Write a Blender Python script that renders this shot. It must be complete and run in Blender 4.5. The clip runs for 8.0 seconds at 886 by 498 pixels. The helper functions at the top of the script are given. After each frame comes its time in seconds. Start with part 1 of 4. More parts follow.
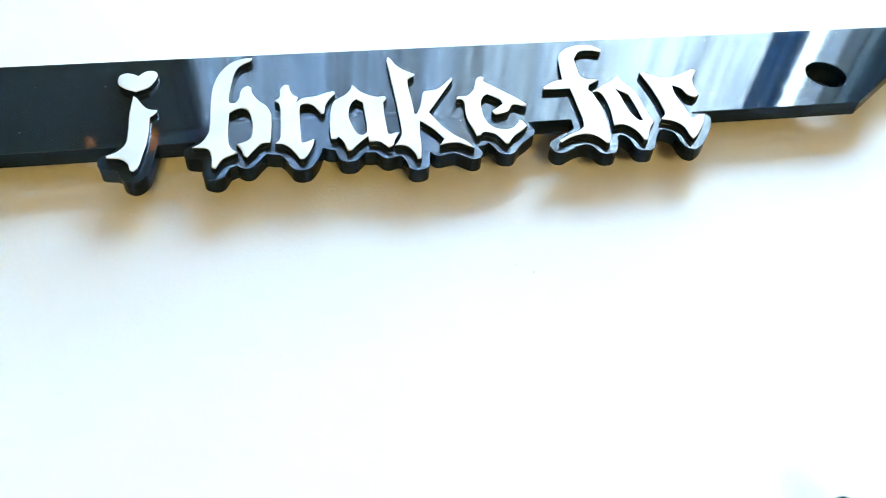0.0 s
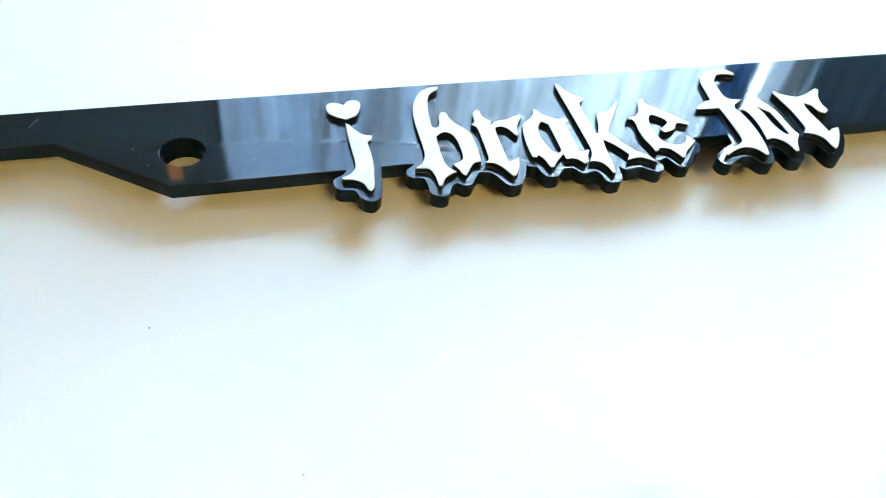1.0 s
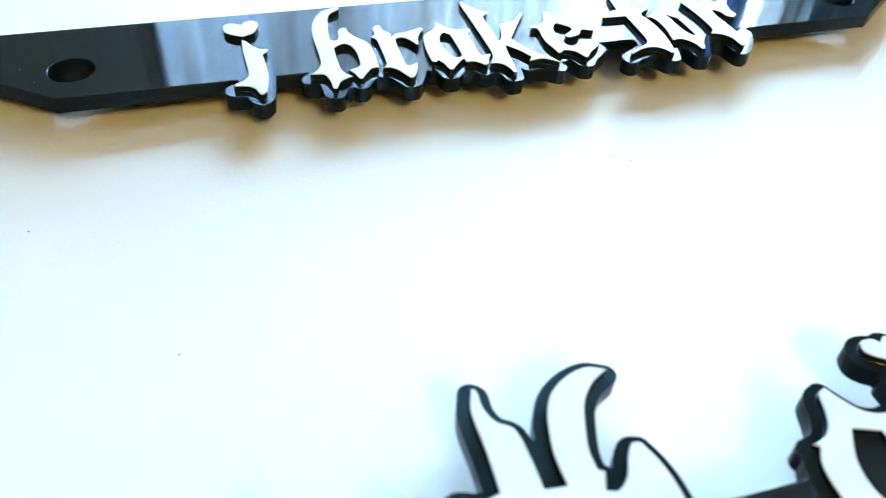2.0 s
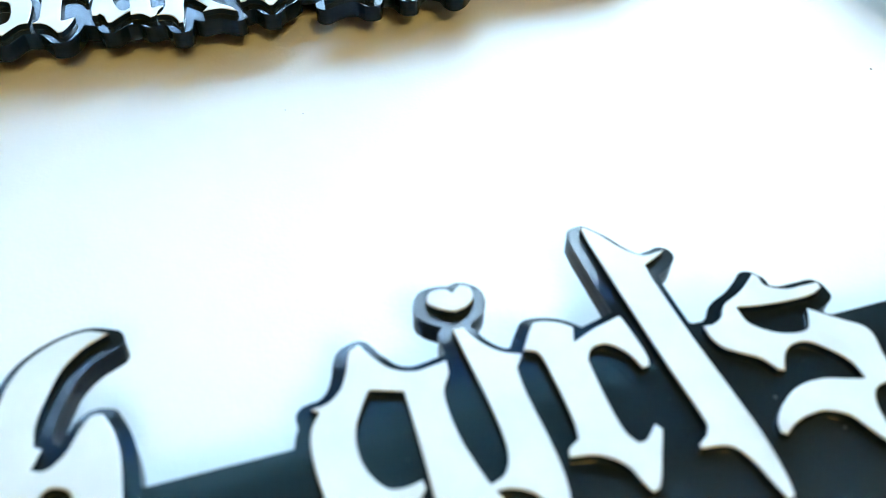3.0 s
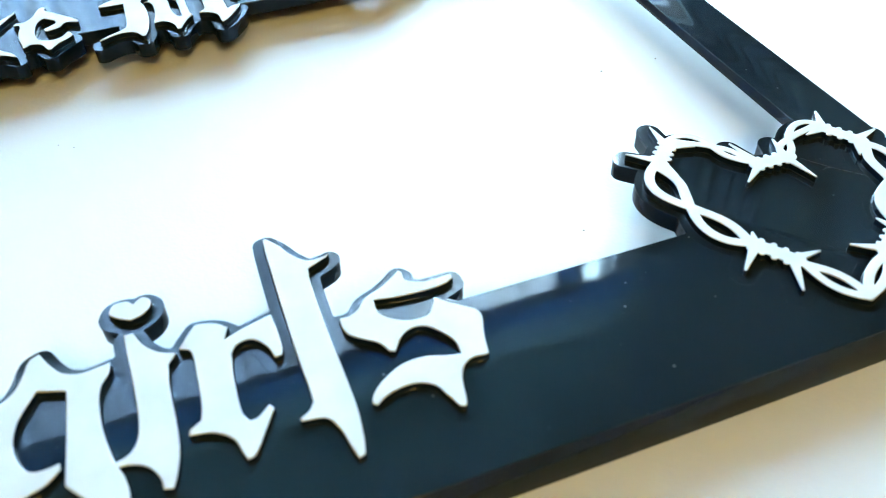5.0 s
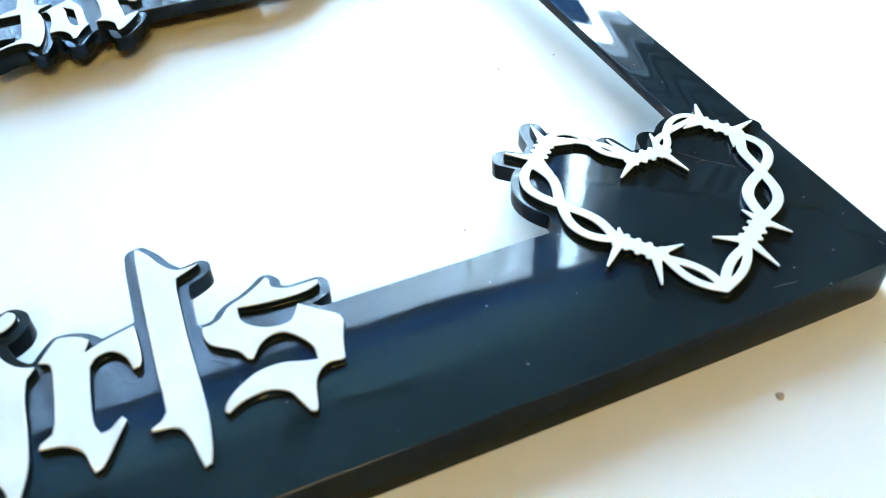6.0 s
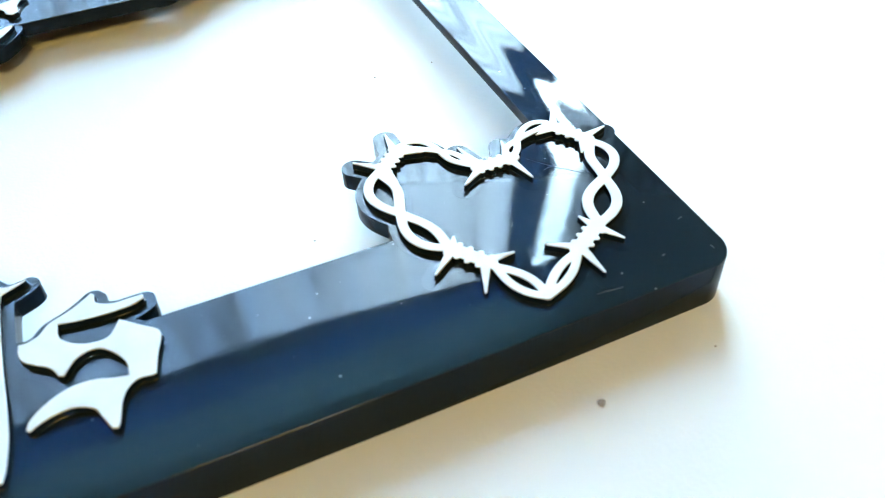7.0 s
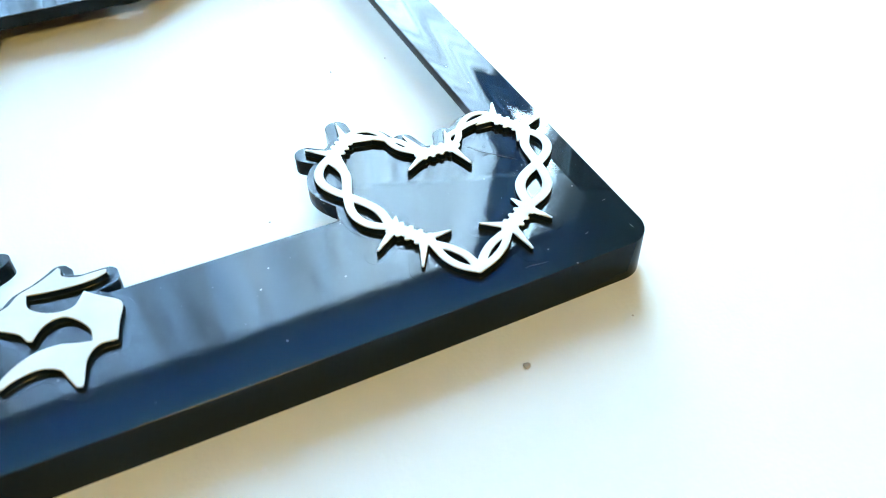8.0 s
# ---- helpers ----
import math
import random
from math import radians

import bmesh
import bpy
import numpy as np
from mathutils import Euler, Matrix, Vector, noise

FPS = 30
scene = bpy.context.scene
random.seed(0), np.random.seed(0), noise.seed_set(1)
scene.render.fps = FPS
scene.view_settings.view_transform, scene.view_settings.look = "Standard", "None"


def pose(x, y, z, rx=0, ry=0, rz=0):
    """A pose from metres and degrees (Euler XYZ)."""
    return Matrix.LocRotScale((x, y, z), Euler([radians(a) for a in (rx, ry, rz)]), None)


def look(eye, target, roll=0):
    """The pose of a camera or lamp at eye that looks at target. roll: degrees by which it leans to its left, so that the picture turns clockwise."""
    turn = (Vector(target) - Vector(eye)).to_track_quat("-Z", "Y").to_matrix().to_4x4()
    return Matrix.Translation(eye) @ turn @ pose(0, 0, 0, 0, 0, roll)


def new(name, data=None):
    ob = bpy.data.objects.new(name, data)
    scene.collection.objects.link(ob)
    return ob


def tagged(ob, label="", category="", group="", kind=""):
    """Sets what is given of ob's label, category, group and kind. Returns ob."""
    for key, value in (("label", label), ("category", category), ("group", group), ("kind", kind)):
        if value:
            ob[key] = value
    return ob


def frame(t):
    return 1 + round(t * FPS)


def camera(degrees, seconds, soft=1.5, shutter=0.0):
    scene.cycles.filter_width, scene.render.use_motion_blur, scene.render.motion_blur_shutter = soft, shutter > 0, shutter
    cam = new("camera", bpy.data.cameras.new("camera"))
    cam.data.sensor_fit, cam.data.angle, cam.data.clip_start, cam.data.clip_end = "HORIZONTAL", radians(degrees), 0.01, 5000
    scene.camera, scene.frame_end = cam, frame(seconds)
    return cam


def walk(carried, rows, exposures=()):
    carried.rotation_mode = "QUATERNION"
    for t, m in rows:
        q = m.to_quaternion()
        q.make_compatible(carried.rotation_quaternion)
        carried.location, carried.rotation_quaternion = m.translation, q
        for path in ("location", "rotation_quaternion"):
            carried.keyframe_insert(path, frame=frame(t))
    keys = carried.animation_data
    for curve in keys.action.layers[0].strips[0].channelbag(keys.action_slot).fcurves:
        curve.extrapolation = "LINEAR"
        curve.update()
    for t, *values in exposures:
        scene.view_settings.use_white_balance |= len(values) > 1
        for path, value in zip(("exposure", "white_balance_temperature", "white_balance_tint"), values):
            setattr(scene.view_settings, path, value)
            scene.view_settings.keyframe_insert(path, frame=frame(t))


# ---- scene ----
cam = camera(56.92, 8.0, soft=0.75, shutter=0.15)
PATH = [
    (0, (-0.02361, -0.06605, 0.11124), (0.00711, 0.06316, -0.03829), 5.25),
    (0.5, (-0.04801, -0.07106, 0.11772), (-0.00953, 0.05878, -0.02946), 6.74),
    (1, (-0.07849, -0.06889, 0.11770), (-0.03233, 0.06138, -0.02687), 7.70),
    (1.2, (-0.08613, -0.06611, 0.11281), (-0.03748, 0.06452, -0.03061), 7.94),
    (2.3, (-0.04347, -0.09837, 0.09274), (0.00539, 0.04097, -0.04215), 3.64),
    (2.5, (-0.02706, -0.10002, 0.08954), (0.02169, 0.03998, -0.04471), 3.35),
    (3, (-0.00099, -0.10311, 0.08393), (0.04629, 0.03489, -0.05288), 1.76),
    (3.5, (0.00868, -0.10646, 0.08446), (0.05584, 0.03037, -0.05357), 0.92),
    (4, (0.01541, -0.11336, 0.08512), (0.06370, 0.02294, -0.05305), 0.25),
    (4.5, (0.02575, -0.12352, 0.09551), (0.07495, 0.01233, -0.04278), -0.32),
    (5, (0.03877, -0.12916, 0.09809), (0.08756, 0.00681, -0.04023), -1.47),
    (6.3, (0.06191, -0.13751, 0.09986), (0.11359, -0.00416, -0.03995), -2.53),
    (6.5, (0.06663, -0.13891, 0.09989), (0.11834, -0.00517, -0.03955), -2.66),
    (7, (0.07961, -0.14469, 0.09916), (0.13320, -0.01126, -0.03985), -2.85),
    (7.5, (0.08798, -0.14995, 0.10260), (0.14276, -0.01754, -0.03692), -2.75),
    (8, (0.08076, -0.15714, 0.10421), (0.13953, -0.02589, -0.03479), -1.32),
]
walk(cam, [(t, look(eye, target, roll)) for t, eye, target, roll in PATH],
     exposures=[(0, 0.34, 6640, 12), (1.2, 0.33, 6560, 11), (2.3, 0.29, 6500, 10), (3.5, 0.20, 6410, 9), (5, 0.20, 6390, 8), (6.5, 0.17, 6520, 11), (7, 0.16, 6490, 10), (8, 0.17, 6330, 7)])

from mathutils import geometry

# a close lens: what is nearer or farther than the plate's middle is a little soft
cam.data.dof.use_dof = True
cam.data.dof.focus_distance, cam.data.dof.aperture_fstop = 0.158, 23.0

# ---- world, daylight ----
world = bpy.data.worlds.new("overcast_sky")
scene.world = world
world.use_nodes = True
sky = world.node_tree.nodes.new("ShaderNodeTexSky")
sky.sky_type, sky.sun_disc = "NISHITA", False
sky.sun_elevation, sky.sun_rotation = radians(40), radians(20)
world.node_tree.links.new(sky.outputs[0], world.node_tree.nodes["Background"].inputs[0])
world.node_tree.nodes["Background"].inputs[1].default_value = 0.1

WIN_Y = 0.69         # inner face of the window wall
WIN_X = (-0.36, 0.682)
WIN_Z = (0.06, 1.5)
BLIND_Z = 0.878        # the blind is drawn down to here
skylight = new("window_daylight", bpy.data.lights.new("window_daylight", "AREA"))
skylight.data.shape, skylight.data.size, skylight.data.size_y = "RECTANGLE", 1.30, 1.42
skylight.data.energy, skylight.data.color = 497.0, (0.575, 0.83, 1.0)
skylight.matrix_world = look((0.19, WIN_Y + 0.13, 0.72), (0.19, 0.0, 0.72))


# ---- materials ----
def material(name, colour, rough, metal=0.0):
    m = bpy.data.materials.new(name)
    m.use_nodes = True
    b = m.node_tree.nodes["Principled BSDF"]
    b.inputs["Base Color"].default_value = (*colour, 1)
    b.inputs["Roughness"].default_value = rough
    b.inputs["Metallic"].default_value = metal
    return m, m.node_tree.nodes, m.node_tree.links, b


def noise_node(nodes, links, scale, detail=3.0, rough=0.5, stretch=None):
    co = nodes.new("ShaderNodeTexCoord")
    n = nodes.new("ShaderNodeTexNoise")
    n.inputs["Scale"].default_value, n.inputs["Detail"].default_value, n.inputs["Roughness"].default_value = scale, detail, rough
    if stretch:
        mp = nodes.new("ShaderNodeMapping")
        mp.inputs["Scale"].default_value = stretch
        links.new(co.outputs["Object"], mp.inputs["Vector"])
        links.new(mp.outputs[0], n.inputs["Vector"])
    else:
        links.new(co.outputs["Object"], n.inputs["Vector"])
    return n


def ramp(nodes, links, source, stops):
    r = nodes.new("ShaderNodeValToRGB")
    el = r.color_ramp.elements
    while len(el) < len(stops):
        el.new(0.5)
    for e, (p, c) in zip(el, stops):
        e.position, e.color = p, (*c, 1) if len(c) == 3 else c
    links.new(source, r.inputs[0])
    return r


def bump(nodes, links, b, sources):
    """sources: (socket, strength, distance), from coarse to fine."""
    last = None
    for socket, strength, distance in sources:
        k = nodes.new("ShaderNodeBump")
        k.inputs["Strength"].default_value, k.inputs["Distance"].default_value = strength, distance
        links.new(socket, k.inputs["Height"])
        if last:
            links.new(last.outputs[0], k.inputs["Normal"])
        last = k
    links.new(last.outputs[0], b.inputs["Normal"])


def varied(name, low, high, scale, rough, fine=0.0, fine_scale=200.0, stretch=None, metal=0.0):
    m, n, l, b = material(name, low, rough, metal)
    a = noise_node(n, l, scale, 5.0, 0.6, stretch)
    r = ramp(n, l, a.outputs["Fac"], [(0.3, low), (0.7, high)])
    l.new(r.outputs[0], b.inputs["Base Color"])
    if fine:
        f = noise_node(n, l, fine_scale, 3.0, 0.6, stretch)
        bump(n, l, b, [(f.outputs["Fac"], 0.4, fine)])
    return m


# glossy moulded plastic: slow waviness, faint dust that dulls it
black_plastic, n, l, b = material("black_plastic", (0.0085, 0.0145, 0.0175), 0.06)
b.inputs["IOR"].default_value, b.inputs["Specular IOR Level"].default_value = 1.43, 0.37
# the side bar is crowned, with a shallow sink along both its edges
co, sep = n.new("ShaderNodeTexCoord"), n.new("ShaderNodeSeparateXYZ")
l.new(co.outputs["Object"], sep.inputs[0])
turn, sink, on_bar, past_heart, sunk = (n.new("ShaderNodeMapRange") if k in (0, 2, 3) else n.new("ShaderNodeMath") for k in range(5))
for node, axis, lo, hi, to in ((turn, "X", 0.143, 0.1508, math.tau), (on_bar, "X", 0.138, 0.1425, 1.0), (past_heart, "Y", -0.05, -0.036, 1.0)):
    l.new(sep.outputs[axis], node.inputs["Value"])
    for key, value in (("From Min", lo), ("From Max", hi), ("To Min", 0.0), ("To Max", to)):
        node.inputs[key].default_value = value
turn.clamp = False
sink.operation, sunk.operation = "SINE", "MULTIPLY"
l.new(turn.outputs[0], sink.inputs[0])
l.new(sink.outputs[0], sunk.inputs[0]), l.new(past_heart.outputs[0], sunk.inputs[1])
where = n.new("ShaderNodeMath")
where.operation = "MULTIPLY"
l.new(sunk.outputs[0], where.inputs[0]), l.new(on_bar.outputs[0], where.inputs[1])
dip = n.new("ShaderNodeMath")
dip.operation = "MULTIPLY"
dip.inputs[1].default_value = -1.0
l.new(where.outputs[0], dip.inputs[0])
# the lower bar is flat along its inner edge and falls off a little towards the outer one
later, along, fall, slide = n.new("ShaderNodeMapRange"), n.new("ShaderNodeMath"), n.new("ShaderNodeMapRange"), n.new("ShaderNodeMapRange")
l.new(sep.outputs["X"], later.inputs["Value"])
l.new(sep.outputs["Y"], along.inputs[0]), l.new(later.outputs[0], along.inputs[1])
fall_sq, drop, bend = (n.new("ShaderNodeMath") for _ in range(3))
for node, values in ((later, (0.085, 0.125, 0.0, 0.010)), (fall, (-0.0545, -0.0625, 0.0, 1.0)), (slide, (-0.0625, -0.0925, 0.0, 7.5))):
    for key, value in zip(("From Min", "From Max", "To Min", "To Max"), values):
        node.inputs[key].default_value = value
l.new(along.outputs[0], fall.inputs["Value"]), l.new(along.outputs[0], slide.inputs["Value"])
for node, operation, value in ((along, "ADD", None), (fall_sq, "POWER", 2.0), (drop, "ADD", None), (bend, "MULTIPLY", -1.0)):
    node.operation = operation
    if value:
        node.inputs[1].default_value = value
l.new(fall.outputs[0], fall_sq.inputs[0])
l.new(fall_sq.outputs[0], drop.inputs[0]), l.new(slide.outputs[0], drop.inputs[1])
l.new(drop.outputs[0], bend.inputs[0])
# the heart's panel rises slightly towards its outer side, fitted to mirrored edges in view
climb, below_bar, climb_sq, cup = n.new("ShaderNodeMapRange"), n.new("ShaderNodeMapRange"), n.new("ShaderNodeMath"), n.new("ShaderNodeMath")
l.new(sep.outputs["X"], climb.inputs["Value"]), l.new(sep.outputs["Y"], below_bar.inputs["Value"])
for node, values in ((climb, (0.128, 0.150, 0.0, 1.0)), (below_bar, (-0.030, -0.052, 0.0, 1.0))):
    for key, value in zip(("From Min", "From Max", "To Min", "To Max"), values):
        node.inputs[key].default_value = value
below_bar.interpolation_type = "SMOOTHSTEP"
climb_sq.operation, climb_sq.inputs[1].default_value = "POWER", 2.0
cup.operation = "MULTIPLY"
l.new(climb.outputs[0], climb_sq.inputs[0])
l.new(climb_sq.outputs[0], cup.inputs[0]), l.new(below_bar.outputs[0], cup.inputs[1])
wave = noise_node(n, l, 45.0, 1.0)
peel = noise_node(n, l, 520.0, 1.0)
bump(n, l, b, [(dip.outputs[0], 1.0, 0.0000195), (bend.outputs[0], 1.0, 0.00008), (cup.outputs[0], 1.0, 0.00032), (wave.outputs["Fac"], 1.0, 0.00001), (peel.outputs["Fac"], 1.0, 0.0000032)])
dust = noise_node(n, l, 900.0, 2.0, 0.7)
rr = ramp(n, l, dust.outputs["Fac"], [(0.35, (0.028,) * 3), (0.66, (0.05,) * 3), (0.80, (0.35,) * 3)])
co, cells = n.new("ShaderNodeTexCoord"), n.new("ShaderNodeTexVoronoi")
cells.inputs["Scale"].default_value = 230.0
l.new(co.outputs["Object"], cells.inputs["Vector"])
near = ramp(n, l, cells.outputs["Distance"], [(0.02, (1,) * 3), (0.05, (0,) * 3)])
some = ramp(n, l, cells.outputs["Color"], [(0.56, (0,) * 3), (0.62, (1,) * 3)])
lint = n.new("ShaderNodeMath")
lint.operation = "MULTIPLY"
l.new(near.outputs[0], lint.inputs[0]), l.new(some.outputs[0], lint.inputs[1])
for socket, mix_type, a, c in (("Base Color", "RGBA", (0.0085, 0.0145, 0.0175, 1), (0.16, 0.165, 0.17, 1)), ("Roughness", "FLOAT", None, 0.7)):
    mx = n.new("ShaderNodeMix")
    mx.data_type = mix_type
    ins = [q for q in mx.inputs if q.enabled]
    l.new(lint.outputs[0], ins[0])
    if a:
        ins[1].default_value = a
    else:
        l.new(rr.outputs[0], ins[1])
    ins[2].default_value = c
    l.new([q for q in mx.outputs if q.enabled][0], b.inputs[socket])

# the moulding's sides: the same plastic, duller, with fine level lines
# colour set darker and bluer than the face, for shade and mirrored blue
plastic_side, n, l, b = material("ridged_black_plastic", (0.003, 0.009, 0.018), 0.22)
b.inputs["IOR"].default_value, b.inputs["Specular IOR Level"].default_value = 1.43, 0.15
lines = noise_node(n, l, 1.0, 2.0, 0.6, (60.0, 60.0, 5200.0))
l.new(ramp(n, l, lines.outputs["Fac"], [(0.3, (0.10,) * 3), (0.7, (0.2,) * 3)]).outputs[0], b.inputs["Roughness"])
bump(n, l, b, [(lines.outputs["Fac"], 0.3, 0.000012)])

white_print, n, l, b = material("white_print", (0.65, 0.68, 0.685), 0.38)
g1 = noise_node(n, l, 160.0, 4.0)
l.new(ramp(n, l, g1.outputs["Fac"], [(0.3, (0.60, 0.63, 0.64)), (0.7, (0.69, 0.72, 0.725))]).outputs[0], b.inputs["Base Color"])
g2 = noise_node(n, l, 2500.0, 2.0)
bump(n, l, b, [(g2.outputs["Fac"], 0.25, 0.00004)])

laminate, n, l, b = material("white_laminate", (0.80, 0.815, 0.815), 0.45)
g1 = noise_node(n, l, 14.0, 5.0)
l.new(ramp(n, l, g1.outputs["Fac"], [(0.3, (0.78, 0.80, 0.80)), (0.7, (0.82, 0.835, 0.83))]).outputs[0], b.inputs["Base Color"])
g2 = noise_node(n, l, 1300.0, 2.0)
bump(n, l, b, [(g2.outputs["Fac"], 0.35, 0.00012)])

crumb_mat = varied("crumb", (0.26, 0.22, 0.20), (0.42, 0.38, 0.35), 900.0, 0.8)
# unseen room: warm walls and ceiling tuned for the fill in the shadows
wall_paint = varied("warm_wall_paint", (0.38, 0.26, 0.11), (0.44, 0.31, 0.14), 3.0, 0.85, 0.0006, 160.0)
blue_wall = varied("dusk_blue_wall_paint", (0.10, 0.15, 0.19), (0.12, 0.18, 0.22), 3.0, 0.8, 0.0006, 160.0)
ceiling_paint = varied("ceiling_paint", (0.68, 0.65, 0.56), (0.73, 0.70, 0.60), 2.0, 0.9, 0.0005, 120.0)
wood_floor = varied("oak_boards", (0.26, 0.15, 0.07), (0.40, 0.25, 0.13), 6.0, 0.4, 0.0004, 60.0, (1.0, 12.0, 1.0))
panel_paint = varied("dark_navy_paint", (0.02, 0.03, 0.055), (0.03, 0.042, 0.07), 20.0, 0.4, 0.0002, 300.0)
panel_grey = varied("matte_panel", (0.075, 0.150, 0.180), (0.10, 0.185, 0.215), 12.0, 0.4)
sill_paint = varied("white_sill_paint", (0.76, 0.76, 0.74), (0.82, 0.82, 0.80), 8.0, 0.4, 0.0002, 200.0)

pane_glass, n, l, b = material("window_glass", (1, 1, 1), 0.0)
b.inputs["Transmission Weight"].default_value = 1.0
b.inputs["IOR"].default_value = 1.01

sheer = bpy.data.materials.new("sheer_curtain")
sheer.use_nodes = True
n, l = sheer.node_tree.nodes, sheer.node_tree.links
n.remove(n["Principled BSDF"])
tl, df, m1 = n.new("ShaderNodeBsdfTranslucent"), n.new("ShaderNodeBsdfDiffuse"), n.new("ShaderNodeMixShader")
weave = noise_node(n, l, 900.0, 2.0)
tint = ramp(n, l, weave.outputs["Fac"], [(0.3, (0.0390, 0.0600, 0.0970)), (0.7, (0.0530, 0.0780, 0.1170))])
# light and dark of the folds, put into the tint as streaks
folds = noise_node(n, l, 48.0, 4.0, 0.65, (1.0, 0.2, 0.03))
fold_tone = ramp(n, l, folds.outputs["Fac"], [(0.40, (0.36,) * 3), (0.60, (1.36,) * 3)])
shade = n.new("ShaderNodeMix")
shade.data_type, shade.blend_type = "RGBA", "MULTIPLY"
shade.inputs[0].default_value = 1.0
l.new(tint.outputs[0], shade.inputs[6]), l.new(fold_tone.outputs[0], shade.inputs[7])
# brighter towards the top: a gradient of light put into the tint
place, upper, bright_top, graded = n.new("ShaderNodeTexCoord"), n.new("ShaderNodeSeparateXYZ"), n.new("ShaderNodeMapRange"), n.new("ShaderNodeVectorMath")
l.new(place.outputs["Object"], upper.inputs[0]), l.new(upper.outputs["Z"], bright_top.inputs["Value"])
for key, value in (("From Min", 0.1), ("From Max", 0.8), ("To Min", 0.6), ("To Max", 1.4)):
    bright_top.inputs[key].default_value = value
graded.operation = "SCALE"
l.new(shade.outputs[2], graded.inputs[0]), l.new(bright_top.outputs[0], graded.inputs["Scale"])
m1.inputs[0].default_value = 0.35
# heavy at one side; opposite, paler streaks of tint stand for sky shining through
co, sep, gather, mixer = n.new("ShaderNodeTexCoord"), n.new("ShaderNodeSeparateXYZ"), n.new("ShaderNodeMapRange"), n.new("ShaderNodeMath")
l.new(co.outputs["Object"], sep.inputs[0]), l.new(sep.outputs["X"], gather.inputs["Value"])
for key, value in (("From Min", 0.08), ("From Max", 0.36), ("To Min", 0.03), ("To Max", 0.21)):
    gather.inputs[key].default_value = value
streak = noise_node(n, l, 62.0, 3.0, 0.6, (1.0, 1.0, 0.04))
spread = ramp(n, l, streak.outputs["Fac"], [(0.35, (0.4,) * 3), (0.62, (1.0,) * 3)])
mixer.operation = "MULTIPLY"
l.new(gather.outputs[0], mixer.inputs[0]), l.new(spread.outputs[0], mixer.inputs[1])
pale, cloth_tint = n.new("ShaderNodeVectorMath"), n.new("ShaderNodeVectorMath")
pale.operation, cloth_tint.operation = "SCALE", "ADD"
pale.inputs[0].default_value = (2.0, 2.0, 2.0)
l.new(mixer.outputs[0], pale.inputs["Scale"])
l.new(graded.outputs[0], cloth_tint.inputs[0]), l.new(pale.outputs[0], cloth_tint.inputs[1])
l.new(cloth_tint.outputs[0], tl.inputs[0]), l.new(graded.outputs[0], df.inputs[0])
l.new(tl.outputs[0], m1.inputs[1]), l.new(df.outputs[0], m1.inputs[2])
l.new(m1.outputs[0], n["Material Output"].inputs[0])


navy_fabric = bpy.data.materials.new("navy_fabric")
navy_fabric.use_nodes = True
n, l = navy_fabric.node_tree.nodes, navy_fabric.node_tree.links
n.remove(n["Principled BSDF"])
tl, df, m1 = n.new("ShaderNodeBsdfTranslucent"), n.new("ShaderNodeBsdfDiffuse"), n.new("ShaderNodeMixShader")
weave = noise_node(n, l, 300.0, 3.0)
thread = ramp(n, l, weave.outputs["Fac"], [(0.3, (0.8,) * 3), (0.7, (1.0,) * 3)])
co, sep = n.new("ShaderNodeTexCoord"), n.new("ShaderNodeSeparateXYZ")
l.new(co.outputs["Object"], sep.inputs[0])
# lighter bands coloured in to give the streaks mirrored in the lower bar
NAVY, SAGE, OLIVE = (0.0014, 0.0092, 0.0345), (0.0190, 0.0360, 0.0390), (0.0034, 0.0082, 0.0095)
streak_bands = ramp(n, l, sep.outputs["Z"], [(0.0, NAVY), (0.102, NAVY), (0.113, SAGE), (0.123, SAGE), (0.131, NAVY), (0.138, NAVY), (0.148, SAGE), (0.163, SAGE), (0.173, NAVY), (0.184, NAVY), (0.192, SAGE), (0.202, SAGE), (0.216, OLIVE)])
tint = n.new("ShaderNodeMix")
tint.data_type, tint.blend_type = "RGBA", "MULTIPLY"
tint.inputs[0].default_value = 1.0
l.new(thread.outputs[0], tint.inputs[6]), l.new(streak_bands.outputs[0], tint.inputs[7])
l.new(tint.outputs[2], tl.inputs[0]), l.new(tint.outputs[2], df.inputs[0])
m1.inputs[0].default_value = 0.4
l.new(tl.outputs[0], m1.inputs[1]), l.new(df.outputs[0], m1.inputs[2])
l.new(m1.outputs[0], n["Material Output"].inputs[0])

drape_fabric = bpy.data.materials.new("drape_fabric")
drape_fabric.use_nodes = True
n, l = drape_fabric.node_tree.nodes, drape_fabric.node_tree.links
n.remove(n["Principled BSDF"])
tl, df, m1 = n.new("ShaderNodeBsdfTranslucent"), n.new("ShaderNodeBsdfDiffuse"), n.new("ShaderNodeMixShader")
weave = noise_node(n, l, 400.0, 3.0)
tint = ramp(n, l, weave.outputs["Fac"], [(0.3, (0.0027, 0.0092, 0.0272)), (0.7, (0.0037, 0.0122, 0.0354))])
l.new(tint.outputs[0], tl.inputs[0]), l.new(tint.outputs[0], df.inputs[0])
m1.inputs[0].default_value = 0.5
l.new(tl.outputs[0], m1.inputs[1]), l.new(df.outputs[0], m1.inputs[2])
l.new(m1.outputs[0], n["Material Output"].inputs[0])

